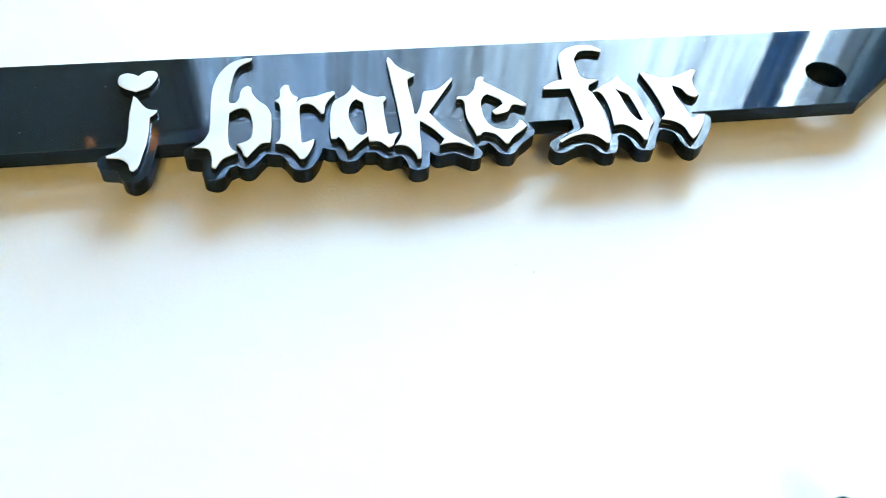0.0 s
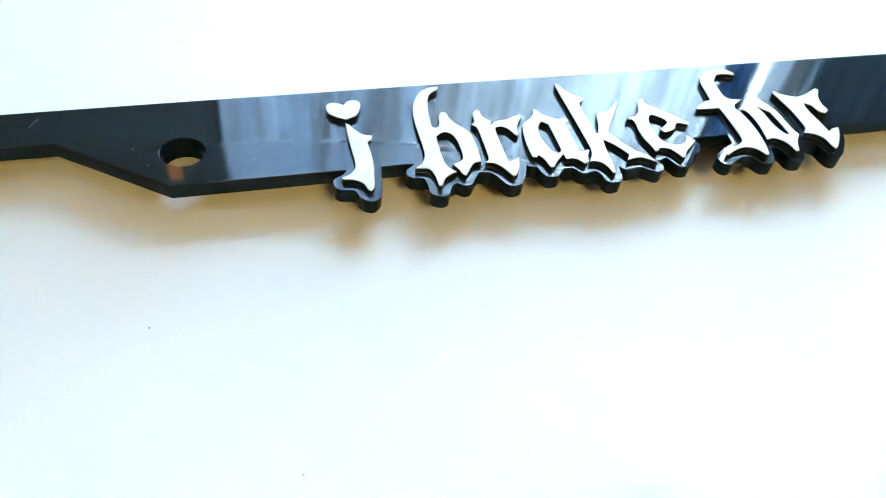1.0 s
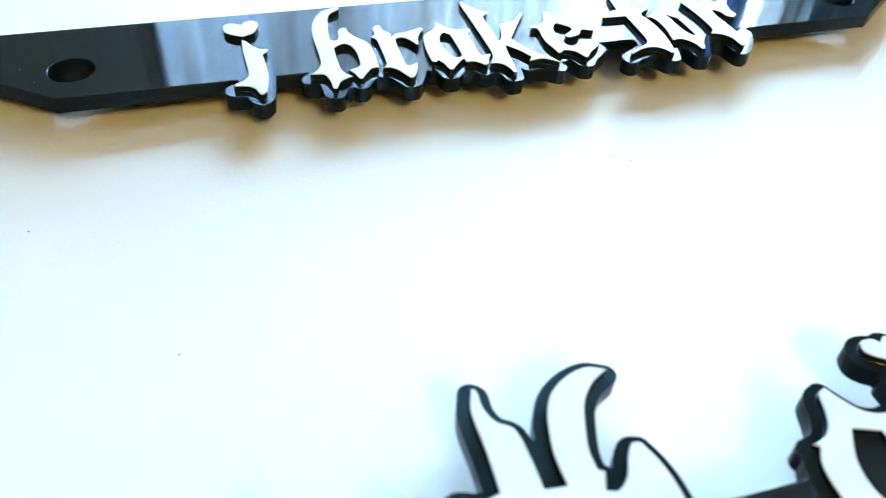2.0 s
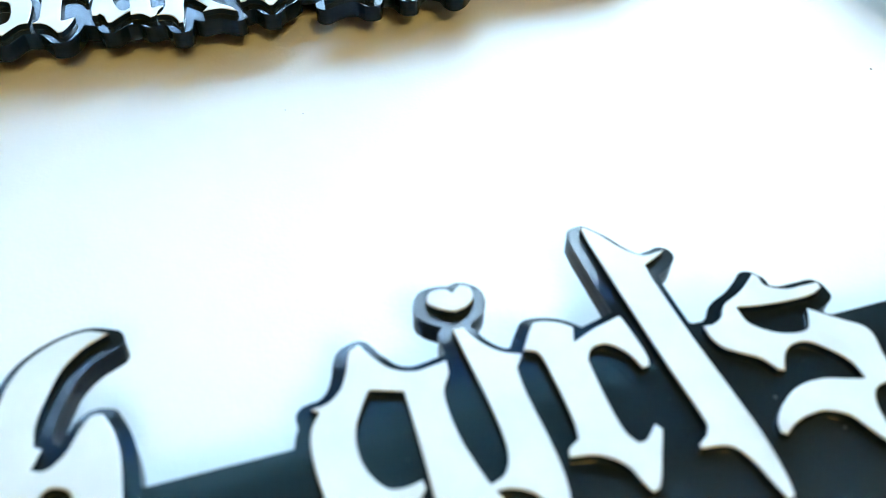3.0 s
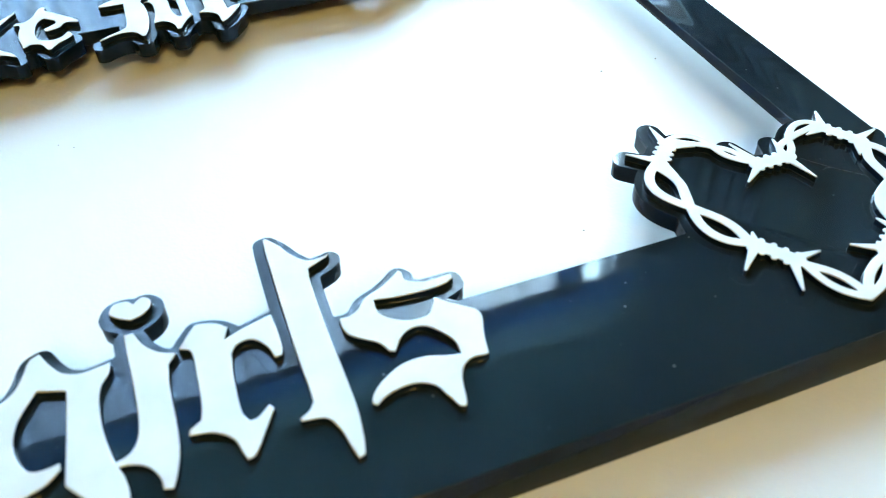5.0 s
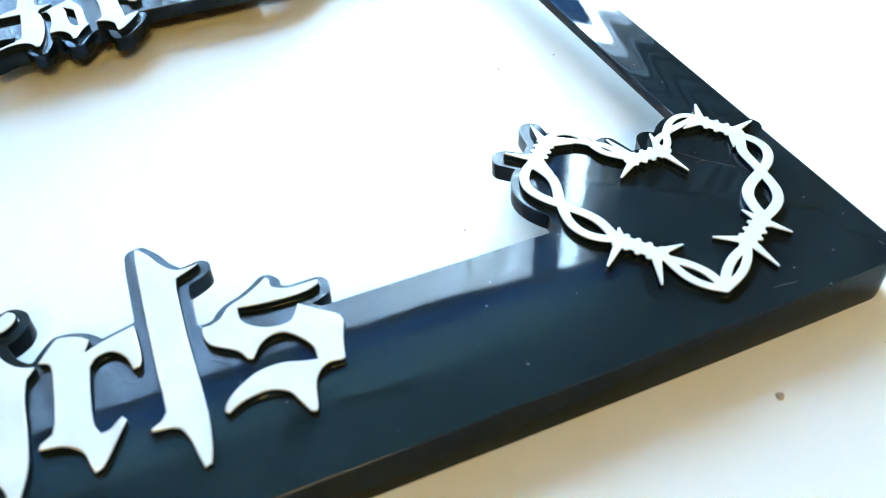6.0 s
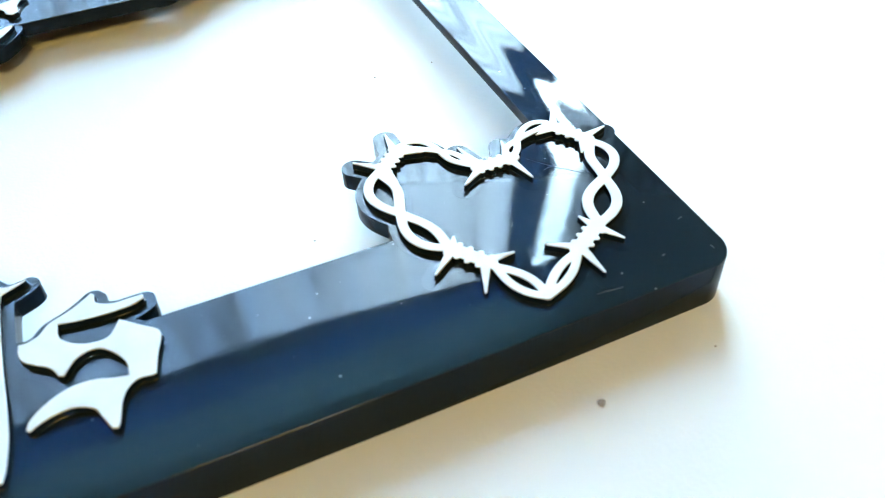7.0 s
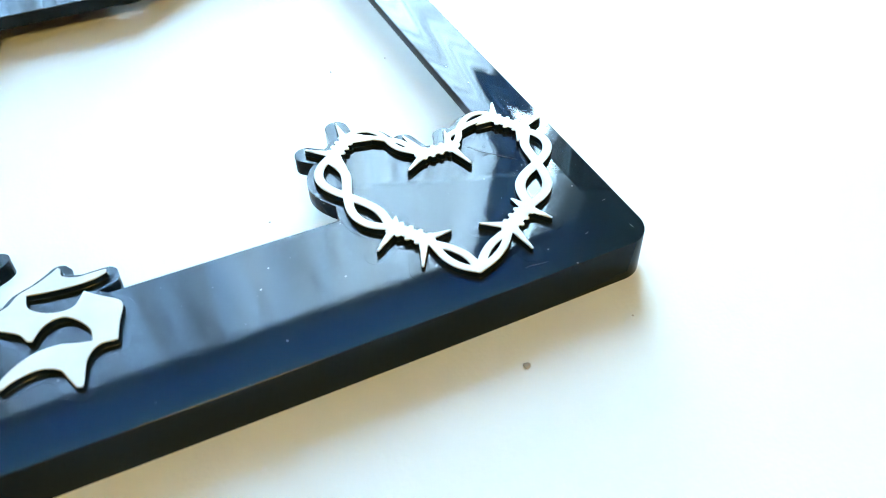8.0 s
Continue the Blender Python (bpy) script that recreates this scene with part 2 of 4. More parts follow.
# added sheet that dims the window's open strip as the gloss mirrors it
dim_sheet = bpy.data.materials.new("strip_dimming")
dim_sheet.use_nodes = True
n, l = dim_sheet.node_tree.nodes, dim_sheet.node_tree.links
n.remove(n["Principled BSDF"])
tr, tl, m1 = n.new("ShaderNodeBsdfTransparent"), n.new("ShaderNodeBsdfTranslucent"), n.new("ShaderNodeMixShader")
dim_noise = noise_node(n, l, 120.0, 3.0, 0.6, (1.0, 1.0, 0.05))
holes = ramp(n, l, dim_noise.outputs["Fac"], [(0.3, (0.30, 0.34, 0.36)), (0.7, (0.52, 0.57, 0.59))])
# dims more towards the top, where the mirrored strip is fainter
co, sep, dim_top, weigh = n.new("ShaderNodeTexCoord"), n.new("ShaderNodeSeparateXYZ"), n.new("ShaderNodeMapRange"), n.new("ShaderNodeMix")
l.new(co.outputs["Object"], sep.inputs[0]), l.new(sep.outputs["Z"], dim_top.inputs["Value"])
for key, value in (("From Min", 0.50), ("From Max", 0.72), ("To Min", 0.0), ("To Max", 1.0)):
    dim_top.inputs[key].default_value = value
weigh.data_type = "RGBA"
weigh.inputs[6].default_value = (0.93, 0.95, 0.96, 1)
l.new(dim_top.outputs[0], weigh.inputs[0]), l.new(holes.outputs[0], weigh.inputs[7])
l.new(weigh.outputs[2], tr.inputs[0])
tl.inputs[0].default_value = (0.4, 0.42, 0.43, 1)
m1.inputs[0].default_value = 0.05
l.new(tr.outputs[0], m1.inputs[1]), l.new(tl.outputs[0], m1.inputs[2])
l.new(m1.outputs[0], n["Material Output"].inputs[0])

drape_cloth = varied("navy_drape_cloth", (0.022, 0.050, 0.115), (0.030, 0.065, 0.140), 90.0, 0.8, 0.0002, 500.0)
amber_glow, n, l, b = material("amber_glow", (0.5, 0.2, 0.04), 0.4)
b.inputs["Emission Color"].default_value, b.inputs["Emission Strength"].default_value = (1.0, 0.40, 0.06, 1), 3.6
lamp_glow, n, l, b = material("lamp_glow", (0.9, 0.85, 0.75), 0.4)
b.inputs["Emission Color"].default_value, b.inputs["Emission Strength"].default_value = (1.0, 0.70, 0.21, 1), 36.0


# ---- mesh helpers ----
def part(name, bm, mat, parent=None, label="", smooth=0.0):
    me = bpy.data.meshes.new(name)
    bm.to_mesh(me)
    bm.free()
    for m in mat if isinstance(mat, (list, tuple)) else (mat,):
        me.materials.append(m)
    if smooth:
        me.polygons.foreach_set("use_smooth", [True] * len(me.polygons))
        me.set_sharp_from_angle(angle=radians(smooth))
    ob = new(name, me)
    if parent:
        ob.parent = parent
    if label:
        tagged(ob, label)
    return ob


def box(x0, x1, y0, y1, z0, z1, bevel=0.0, bm=None):
    bm = bm or bmesh.new()
    made = bmesh.ops.create_cube(bm, size=1.0)
    for v in made["verts"]:
        v.co = Vector(((x0 + x1) / 2 + v.co.x * (x1 - x0), (y0 + y1) / 2 + v.co.y * (y1 - y0), (z0 + z1) / 2 + v.co.z * (z1 - z0)))
    if bevel:
        edges = list({e for v in made["verts"] for e in v.link_edges})
        bmesh.ops.bevel(bm, geom=edges, offset=bevel, segments=2, affect="EDGES", profile=0.5)
    return bm


def spline(points, step=0.35):
    """A closed outline in mm through points (x, y) and corners (x, y, 1): curved between corners."""
    count = len(points)
    p = [np.array(q[:2], float) for q in points]
    corner = [len(q) > 2 for q in points]
    out = []
    for i in range(count):
        a, b = p[i], p[(i + 1) % count]
        before = p[i - 1] if not corner[i] else a - (b - a)
        after = p[(i + 2) % count] if not corner[(i + 1) % count] else b + (b - a)
        length = np.linalg.norm(b - a)
        ta = (b - before) * length / max(1e-6, np.linalg.norm(a - before) + length)
        tb = (after - a) * length / max(1e-6, np.linalg.norm(after - b) + length)
        steps = max(2, int(length / step))
        for k in range(steps):
            u = k / steps
            out.append((2 * u ** 3 - 3 * u ** 2 + 1) * a + (u ** 3 - 2 * u ** 2 + u) * ta + (3 * u ** 2 - 2 * u ** 3) * b + (u ** 3 - u ** 2) * tb)
    return np.array(out)


class Field:
    """A plan of distances in mm on a grid: negative inside a shape."""

    def __init__(self, x0, x1, y0, y1, res):
        self.x0, self.y0, self.res = x0, y0, res
        self.xs = np.arange(x0, x1 + res / 2, res)
        self.ys = np.arange(y0, y1 + res / 2, res)
        self.d = np.full((len(self.ys), len(self.xs)), 50.0)

    def window(self, x0, x1, y0, y1):
        i = slice(max(0, int((y0 - self.y0) / self.res)), max(0, int((y1 - self.y0) / self.res) + 2))
        j = slice(max(0, int((x0 - self.x0) / self.res)), max(0, int((x1 - self.x0) / self.res) + 2))
        gx, gy = np.meshgrid(self.xs[j], self.ys[i])
        return (i, j), gx, gy

    def blend(self, where, d, k=0.0):
        old = self.d[where]
        h = np.clip(0.5 + 0.5 * (old - d) / k, 0, 1) if k else (d < old).astype(float)
        self.d[where] = old * (1 - h) + d * h - k * h * (1 - h)

    def polygon(self, outlines, grow=0.0, k=0.0, margin=6.0):
        pts = np.vstack(outlines)
        (x0, y0), (x1, y1) = pts.min(0) - margin, pts.max(0) + margin
        where, gx, gy = self.window(x0, x1, y0, y1)
        self.blend(where, polygon_distance(gx, gy, outlines) - grow, k)

    def capsule(self, ax, ay, ar, bx, by, br, grow=0.0, k=0.0):
        m = max(ar, br) + grow + 2.5
        where, gx, gy = self.window(min(ax, bx) - m, max(ax, bx) + m, min(ay, by) - m, max(ay, by) + m)
        dx, dy = bx - ax, by - ay
        u = np.clip(((gx - ax) * dx + (gy - ay) * dy) / (dx * dx + dy * dy + 1e-9), 0, 1)
        self.blend(where, np.hypot(gx - ax - u * dx, gy - ay - u * dy) - (ar + (br - ar) * u) - grow, k)

    def outlines(self, slack=0.006, least=1.0):
        """Closed outlines where the distance is nought, the shape to their left."""
        d, res = self.d, self.res
        inside = d < 0
        code = inside[:-1, :-1] * 1 + inside[:-1, 1:] * 2 + inside[1:, 1:] * 4 + inside[1:, :-1] * 8
        follow = {}
        place = {}

        def edge(kind, i, j):
            key = (kind, i, j)
            if key not in place:
                a = d[i, j]
                b = d[i, j + 1] if kind == 0 else d[i + 1, j]
                u = a / (a - b)
                place[key] = (self.x0 + (j + (u if kind == 0 else 0)) * res, self.y0 + (i + (u if kind == 1 else 0)) * res)
            return key

        turns = {1: [(0, 3)], 2: [(1, 0)], 3: [(1, 3)], 4: [(2, 1)], 5: [(0, 3), (2, 1)], 6: [(2, 0)], 7: [(2, 3)], 8: [(3, 2)],
                 9: [(0, 2)], 10: [(1, 0), (3, 2)], 11: [(1, 2)], 12: [(3, 1)], 13: [(0, 1)], 14: [(3, 0)]}
        for i, j in zip(*np.nonzero((code > 0) & (code < 15))):
            i, j = int(i), int(j)
            sides = ((0, i, j), (1, i, j + 1), (0, i + 1, j), (1, i, j))
            for s, e in turns[int(code[i, j])]:
                follow[edge(*sides[s])] = edge(*sides[e])
        loops = []
        while follow:
            start, now = follow.popitem()
            loop = [place[start]]
            while now != start and now in follow:
                loop.append(place[now])
                now = follow.pop(now)
            loop = np.array(loop)
            if len(loop) > 8 and np.ptp(loop, axis=0).max() > least:
                loops.append(thin(loop, slack))
        return loops


def polygon_distance(gx, gy, outlines):
    best = np.full(gx.shape, 1e9)
    odd = np.zeros(gx.shape, bool)
    for loop in outlines:
        for (ax, ay), (bx, by) in zip(loop, np.roll(loop, -1, axis=0)):
            dx, dy = bx - ax, by - ay
            u = np.clip(((gx - ax) * dx + (gy - ay) * dy) / (dx * dx + dy * dy + 1e-12), 0, 1)
            best = np.minimum(best, (gx - ax - u * dx) ** 2 + (gy - ay - u * dy) ** 2)
            if ay != by:
                odd ^= ((ay > gy) != (by > gy)) & (gx < (gy - ay) / (by - ay) * dx + ax)
    return np.sqrt(best) * np.where(odd, -1, 1)


def thin(loop, slack):
    """Leaves out points that lie on a straight line between their neighbours."""
    def keep(a, b):
        if b - a < 2:
            return []
        p, q, mid = loop[a], loop[b], loop[a + 1:b]
        v = q - p
        size = np.hypot(*v)
        off = np.abs((mid[:, 0] - p[0]) * v[1] - (mid[:, 1] - p[1]) * v[0]) / size if size > 1e-9 else np.hypot(*(mid - p).T)
        far = int(off.argmax())
        if off[far] < slack and size < 12:
            return []
        c = a + 1 + far if off[far] >= slack else (a + b) // 2
        return keep(a, c) + [c] + keep(c, b)
    half = len(loop) // 2
    return loop[[0] + keep(0, half) + [half] + keep(half, len(loop) - 1)]


def inset(loop, by):
    """The outline moved to its left by some mm."""
    before, after = loop - np.roll(loop, 1, axis=0), np.roll(loop, -1, axis=0) - loop
    before /= np.maximum(1e-9, np.hypot(*before.T))[:, None]
    after /= np.maximum(1e-9, np.hypot(*after.T))[:, None]
    way = before + after
    way /= np.maximum(1e-9, np.hypot(*way.T))[:, None]
    scale = 1 / np.maximum(0.6, (way * after).sum(1))
    return loop + np.column_stack((-way[:, 1], way[:, 0])) * (by * scale)[:, None]


def area(loop):
    x, y = loop.T
    return 0.5 * float((x * np.roll(y, -1) - y * np.roll(x, -1)).sum())


def plate(loops, base, z1, round_edge, outer_wall=None, fillet=0.0, thin_sides=0.0):
    """A flat body in metres from outlines in mm, with rounded upper edges: material 0 on top, 1 on the walls.
    outer_wall: (thickness, y, y) of a rim that runs down to the table from the outermost outline, below the one y and above the other.
    thin_sides: by how much the underside is higher along the two short bars."""
    bm = bmesh.new()
    big = max(range(len(loops)), key=lambda i: abs(area(loops[i])))

    def ring(loop, z):
        return [bm.verts.new((x / 1000, y / 1000, h / 1000)) for (x, y), h in zip(loop, np.broadcast_to(z, len(loop)))]

    def band(a, b, mat):
        for i in range(len(a)):
            f = bm.faces.new((a[i - 1], a[i], b[i], b[i - 1]))
            f.material_index = mat

    def cap(rings, flip, mat):
        flat = [v for r in rings for v in r]
        for t in geometry.tessellate_polygon([[v.co for v in r] for r in rings]):
            vs = [flat[k] for k in t]
            nz = (vs[1].co - vs[0].co).cross(vs[2].co - vs[0].co).z
            if (nz > 0) == flip:
                vs.reverse()
            try:
                bm.faces.new(vs).material_index = mat
            except ValueError:
                pass

    tops, unders = [], []
    for n, loop in enumerate(loops):
        z0 = base + thin_sides * np.clip((np.abs(loop[:, 0]) - 139.5) / 3.5, 0, 1) * np.clip((loop[:, 1] + 52.0) / 8.0, 0, 1)
        levels = [(0.0, z1 - round_edge), (round_edge * 0.3, z1 - round_edge * 0.3), (round_edge, z1)]
        feet = z0 * np.clip(np.minimum(loop[:, 1] - outer_wall[1], outer_wall[2] - loop[:, 1]) / 4.0, 0, 1) if outer_wall and n == big else None
        rings = [ring(inset(loop, by), z) for by, z in levels]
        low = ring(inset(loop, -fillet), z0 if feet is None else feet)
        if fillet:
            turn = [ring(inset(loop, -fillet * 0.35), z0 + fillet * 0.35), ring(loop, z0 + fillet)]
            band(low, turn[0], 2), band(turn[0], turn[1], 2), band(turn[1], rings[0], 1)
        else:
            band(low, rings[0], 1)
        band(rings[0], rings[1], 0)
        band(rings[1], rings[2], 0)
        tops.append(ring(inset(loop, round_edge), z1))
        if outer_wall and n == big:
            inner = inset(loop, outer_wall[0])
            a, b = ring(inner, feet), ring(inner, z0)
            band(a, low, 1), band(b, a, 1)
            unders.append(ring(inner, z0))
        else:
            unders.append(ring(loop, z0))
    owner = {}
    outers = [k for k in range(len(loops)) if area(loops[k]) > 0]
    for k in range(len(loops)):
        x, y = loops[k][0]
        holders = [o for o in outers if o != k and polygon_distance(np.array([x]), np.array([y]), [loops[o]])[0] < 0]
        owner[k] = k if k in outers else min(holders, key=lambda o: area(loops[o]))
    for o in outers:
        mine = [o] + [k for k in owner if owner[k] == o and k != o]
        cap([tops[k] for k in mine], False, 0)
        cap([unders[k] for k in mine], True, 1)
    return bm


# ---- the room: out of view, assumed for the light it bounces ----
def wall(name, x0, x1, y0, y1, z0, z1, mat):
    return tagged(part(name, box(x0, x1, y0, y1, z0, z1), mat), kind="structure")


FLOOR_Z, CEIL_Z = -0.74, 1.585
RX0, RX1, RY0 = -1.7, 2.1, -2.6
wall("floor", RX0 - 0.1, RX1 + 0.1, RY0 - 0.1, WIN_Y + 0.2, FLOOR_Z - 0.05, FLOOR_Z, wood_floor)
wall("ceiling", RX0 - 0.1, RX1 + 0.1, RY0 - 0.1, WIN_Y + 0.2, CEIL_Z, CEIL_Z + 0.1, ceiling_paint)
wall("wall_west", RX0 - 0.1, RX0, RY0, WIN_Y, FLOOR_Z, CEIL_Z, wall_paint)
wall("wall_east", RX1, RX1 + 0.1, RY0, WIN_Y, FLOOR_Z, CEIL_Z, wall_paint)
wall("wall_south", RX0 - 0.1, RX1 + 0.1, RY0 - 0.1, RY0, FLOOR_Z, CEIL_Z, wall_paint)
# the window wall, with one opening
bm = bmesh.new()
for x0, x1, z0, z1 in ((RX0 - 0.1, WIN_X[0], FLOOR_Z, CEIL_Z), (WIN_X[1], RX1 + 0.1, FLOOR_Z, CEIL_Z),
                       (WIN_X[0], WIN_X[1], FLOOR_Z, WIN_Z[0]), (WIN_X[0], WIN_X[1], WIN_Z[1], CEIL_Z)):
    box(x0, x1, WIN_Y, WIN_Y + 0.08, z0, z1, bm=bm)
tagged(part("wall_north", bm, blue_wall), kind="structure")

window = tagged(new("window_1"), "dark navy painted window frame with clear glass", "window", kind="structure")
fy0, fy1 = WIN_Y + 0.015, WIN_Y + 0.06
part("window_frame", box(WIN_X[0], WIN_X[0] + 0.03, fy0, fy1, *WIN_Z, 0.004), panel_paint, window)
part("window_frame", box(WIN_X[1] - 0.03, WIN_X[1], fy0, fy1, *WIN_Z, 0.004), panel_paint, window)
part("window_frame", box(WIN_X[0] + 0.03, WIN_X[1] - 0.03, fy0, fy1, WIN_Z[1] - 0.03, WIN_Z[1], 0.004), panel_paint, window)
part("window_frame", box(WIN_X[0] + 0.03, WIN_X[1] - 0.03, fy0, fy1, WIN_Z[0], WIN_Z[0] + 0.03, 0.004), panel_paint, window)
pane = part("pane", box(WIN_X[0] + 0.03, WIN_X[1] - 0.03, fy0 + 0.028, fy0 + 0.032, WIN_Z[0] + 0.03, WIN_Z[1] - 0.03), pane_glass, window, "clear glass pane")
pane.visible_shadow = False
part("window_sill", box(WIN_X[0] - 0.03, WIN_X[1] + 0.03, WIN_Y - 0.03, fy0, WIN_Z[0] - 0.025, WIN_Z[0], 0.004), sill_paint, window)


def curtain_bm(x0, x1, z0, z1, y, folds, depth, lifted=0.0):
    """Hanging folds; the hem is raised by so much at one side."""
    bm = bmesh.new()
    cols, rows = 320, 10
    grid = []
    for i in range(rows + 1):
        row = []
        for j in range(cols + 1):
            u = j / cols
            low = z0 + lifted * min(1.0, max(0.0, (u - 0.68) / 0.14))
            z = z1 + (low - z1) * i / rows
            swell = 0.45 + 0.55 * noise.noise((u * 5.0, 3.1, 0.4 * i / rows))
            row.append(bm.verts.new((x0 + (x1 - x0) * u, y + depth * math.sin(u * folds * math.tau + 1.3 * noise.noise((u * 4, 0, 0))) * swell, z)))
        grid.append(row)
    for i in range(rows):
        for j in range(cols):
            bm.faces.new((grid[i][j], grid[i + 1][j], grid[i + 1][j + 1], grid[i][j + 1]))
    return bm


curtain = tagged(new("curtain"), "sheer pale grey-blue curtain hanging in soft folds at the window", "curtain")
curtain.location = (0, 0, WIN_Z[0] + 0.004)
# unseen hem raised at one side to let low light under the side bar
part("cloth", curtain_bm(-0.34, 0.517, 0.0, 0.85, WIN_Y - 0.018, 26, 0.008, 0.16), sheer, curtain, smooth=180)

drape = tagged(new("drape"), "narrow navy blue drape hanging before the window", "drape")
drape.location = (0, 0, WIN_Z[0] + 0.004)
part("cloth", curtain_bm(0.511, 0.563, 0.0, 0.86, WIN_Y - 0.028, 2, 0.006), drape_fabric, drape, smooth=180)

# hung here only to dim the open strip; assumed, out of view
strip_dimmer = tagged(new("strip_dimmer"), "thin sheet added to dim the open strip of the window", "curtain")
strip_dimmer.location = (0, 0, WIN_Z[0] + 0.004)
part("cloth", curtain_bm(0.565, 0.666, 0.0, 0.86, WIN_Y - 0.010, 5, 0.004), dim_sheet, strip_dimmer, smooth=180)

# assumed cloth, added so that the surround's lower corner mirrors navy
added_drape = tagged(new("drape"), "navy blue cloth added beside the window for the gloss to mirror", "drape")
added_drape.location = (0, 0, WIN_Z[0] + 0.004)
part("cloth", curtain_bm(0.668, 0.90, 0.0, 0.86, WIN_Y - 0.020, 6, 0.008), drape_cloth, added_drape, smooth=180)


def blind_bm(x0, x1, z1, y, pleats):
    """Pleated fabric, drawn half down."""
    bm = bmesh.new()
    xs = np.linspace(x0, x1, 13)
    rows = [[bm.verts.new((x, y - (0.008 if i % 2 else 0.0), z1 * (1 - i / (2 * pleats)))) for x in xs] for i in range(2 * pleats + 1)]
    for a, c in zip(rows, rows[1:]):
        for k in range(len(xs) - 1):
            bm.faces.new((a[k], c[k], c[k + 1], a[k + 1]))
    return bm


blind = tagged(new("pleated_blind"), "navy pleated fabric blind, drawn half down, with bands added for mirrored streaks", "blind")
blind.location = (0, 0, BLIND_Z)
BLIND_H = WIN_Z[1] + 0.02 - BLIND_Z
part("fabric", blind_bm(WIN_X[0] - 0.03, WIN_X[1] + 0.22, BLIND_H, WIN_Y - 0.034, 14), navy_fabric, blind)
part("head_rail", box(WIN_X[0] - 0.03, WIN_X[1] + 0.22, WIN_Y - 0.055, WIN_Y - 0.02, BLIND_H, BLIND_H + 0.03, 0.003), panel_paint, blind)

# ---- the lamp in the middle of the room ----
lamp = tagged(new("ceiling_lamp"), "round ceiling lamp with a warm glowing diffuser", "lamp")
lamp.location = (0.1, -1.75, CEIL_Z)
bm = bmesh.new()
bmesh.ops.create_cone(bm, cap_ends=True, segments=48, radius1=0.31, radius2=0.33, depth=0.03)
bmesh.ops.translate(bm, verts=bm.verts, vec=(0, 0, -0.015))
part("base", bm, sill_paint, lamp, smooth=40)
bm = bmesh.new()
bmesh.ops.create_uvsphere(bm, u_segments=48, v_segments=24, radius=0.29)
for v in list(bm.verts):
    v.co.z = min(0.0, v.co.z) * 0.25 - 0.031
bmesh.ops.remove_doubles(bm, verts=bm.verts, dist=0.0005)
part("diffuser", bm, lamp_glow, lamp, "glowing opal diffuser", 60)

# ---- the table ----
table = tagged(new("table"), "plain table with a white laminate top", "table")
table.location = (0.1, 0.07, FLOOR_Z)
TOP = -FLOOR_Z
part("tabletop", box(-0.9, 0.9, -0.57, 0.57, TOP - 0.028, TOP, 0.002), laminate, table)
for x in (-0.82, 0.82):
    for y in (-0.52, 0.52):
        part("leg", box(x - 0.025, x + 0.025, y - 0.025, y + 0.025, 0, TOP - 0.028, 0.002), sill_paint, table)

# ---- dark object mirrored in the top bar, built as a screen; its kind is assumed ----
monitor = tagged(new("monitor"), "blue-grey upright panel of assumed kind with two amber glowing spots, on the white table", "monitor")
monitor.location = (-0.357, 0.3625, 0.0)
part("housing", box(-0.272, 0.272, -0.030, -0.004, 0.07, 0.40, 0.004), panel_paint, monitor)
part("screen", box(-0.262, 0.262, -0.0325, -0.0302, 0.085, 0.39), panel_grey, monitor, "matte blue-grey front of the panel")
# glowing spots added for two orange glints mirrored in the top bar
for x, wide, tall in ((0.2415, 0.0075, 0.016), (0.207, 0.0045, 0.005)):
    part("amber_spot", box(x - wide / 2, x + wide / 2, -0.034, -0.0326, 0.240 - tall / 2, 0.240 + tall / 2, 0.0006), amber_glow, monitor, "small amber spot made to glow")
part("neck", box(-0.03, 0.03, -0.004, 0.02, 0.006, 0.2, 0.003), panel_paint, monitor)
part("foot", box(-0.11, 0.11, -0.05, 0.09, 0.0, 0.008, 0.003), panel_paint, monitor)

# ---- the number-plate surround: all plan sizes in mm, centred on it ----
FACE, UNDER, PRINT, WIRE = 8.5, 5.3, 9.75, 9.75      # heights over the table: face, its back, tops of the letters and of the wire
LEDGE = 8.52      # top of the margins round letters and wire
# letter outlines: points of the curve, with a 1 where the curve has a corner
GLYPHS = {}
GLYPHS["i"] = [
    (-55.7, 67.0, 1), (-54.9, 66.2, 1), (-54.0, 64.4), (-52.7, 62.8), (-51.0, 62.3, 1), (-51.3, 61.3), (-52.3, 60.3, 1), (-52.2, 57.3), (-52.3, 53.6),
    (-52.8, 50.0), (-53.4, 46.6), (-54.1, 45.6, 1), (-54.7, 46.1), (-55.2, 47.8), (-56.6, 49.1), (-59.0, 49.6, 1), (-59.1, 50.1, 1), (-57.2, 51.2),
    (-56.0, 53.2), (-55.9, 57.7), (-56.0, 62.3)]
GLYPHS["dot"] = [
    (-59.0, 72.0), (-58.7, 73.7), (-57.5, 74.3), (-56.0, 73.8), (-55.2, 73.2, 1), (-54.0, 74.5), (-52.5, 74.7), (-51.6, 73.6), (-51.9, 71.7), (-53.1,
    69.4), (-55.3, 68.2, 1), (-57.4, 69.4), (-58.7, 70.7)]
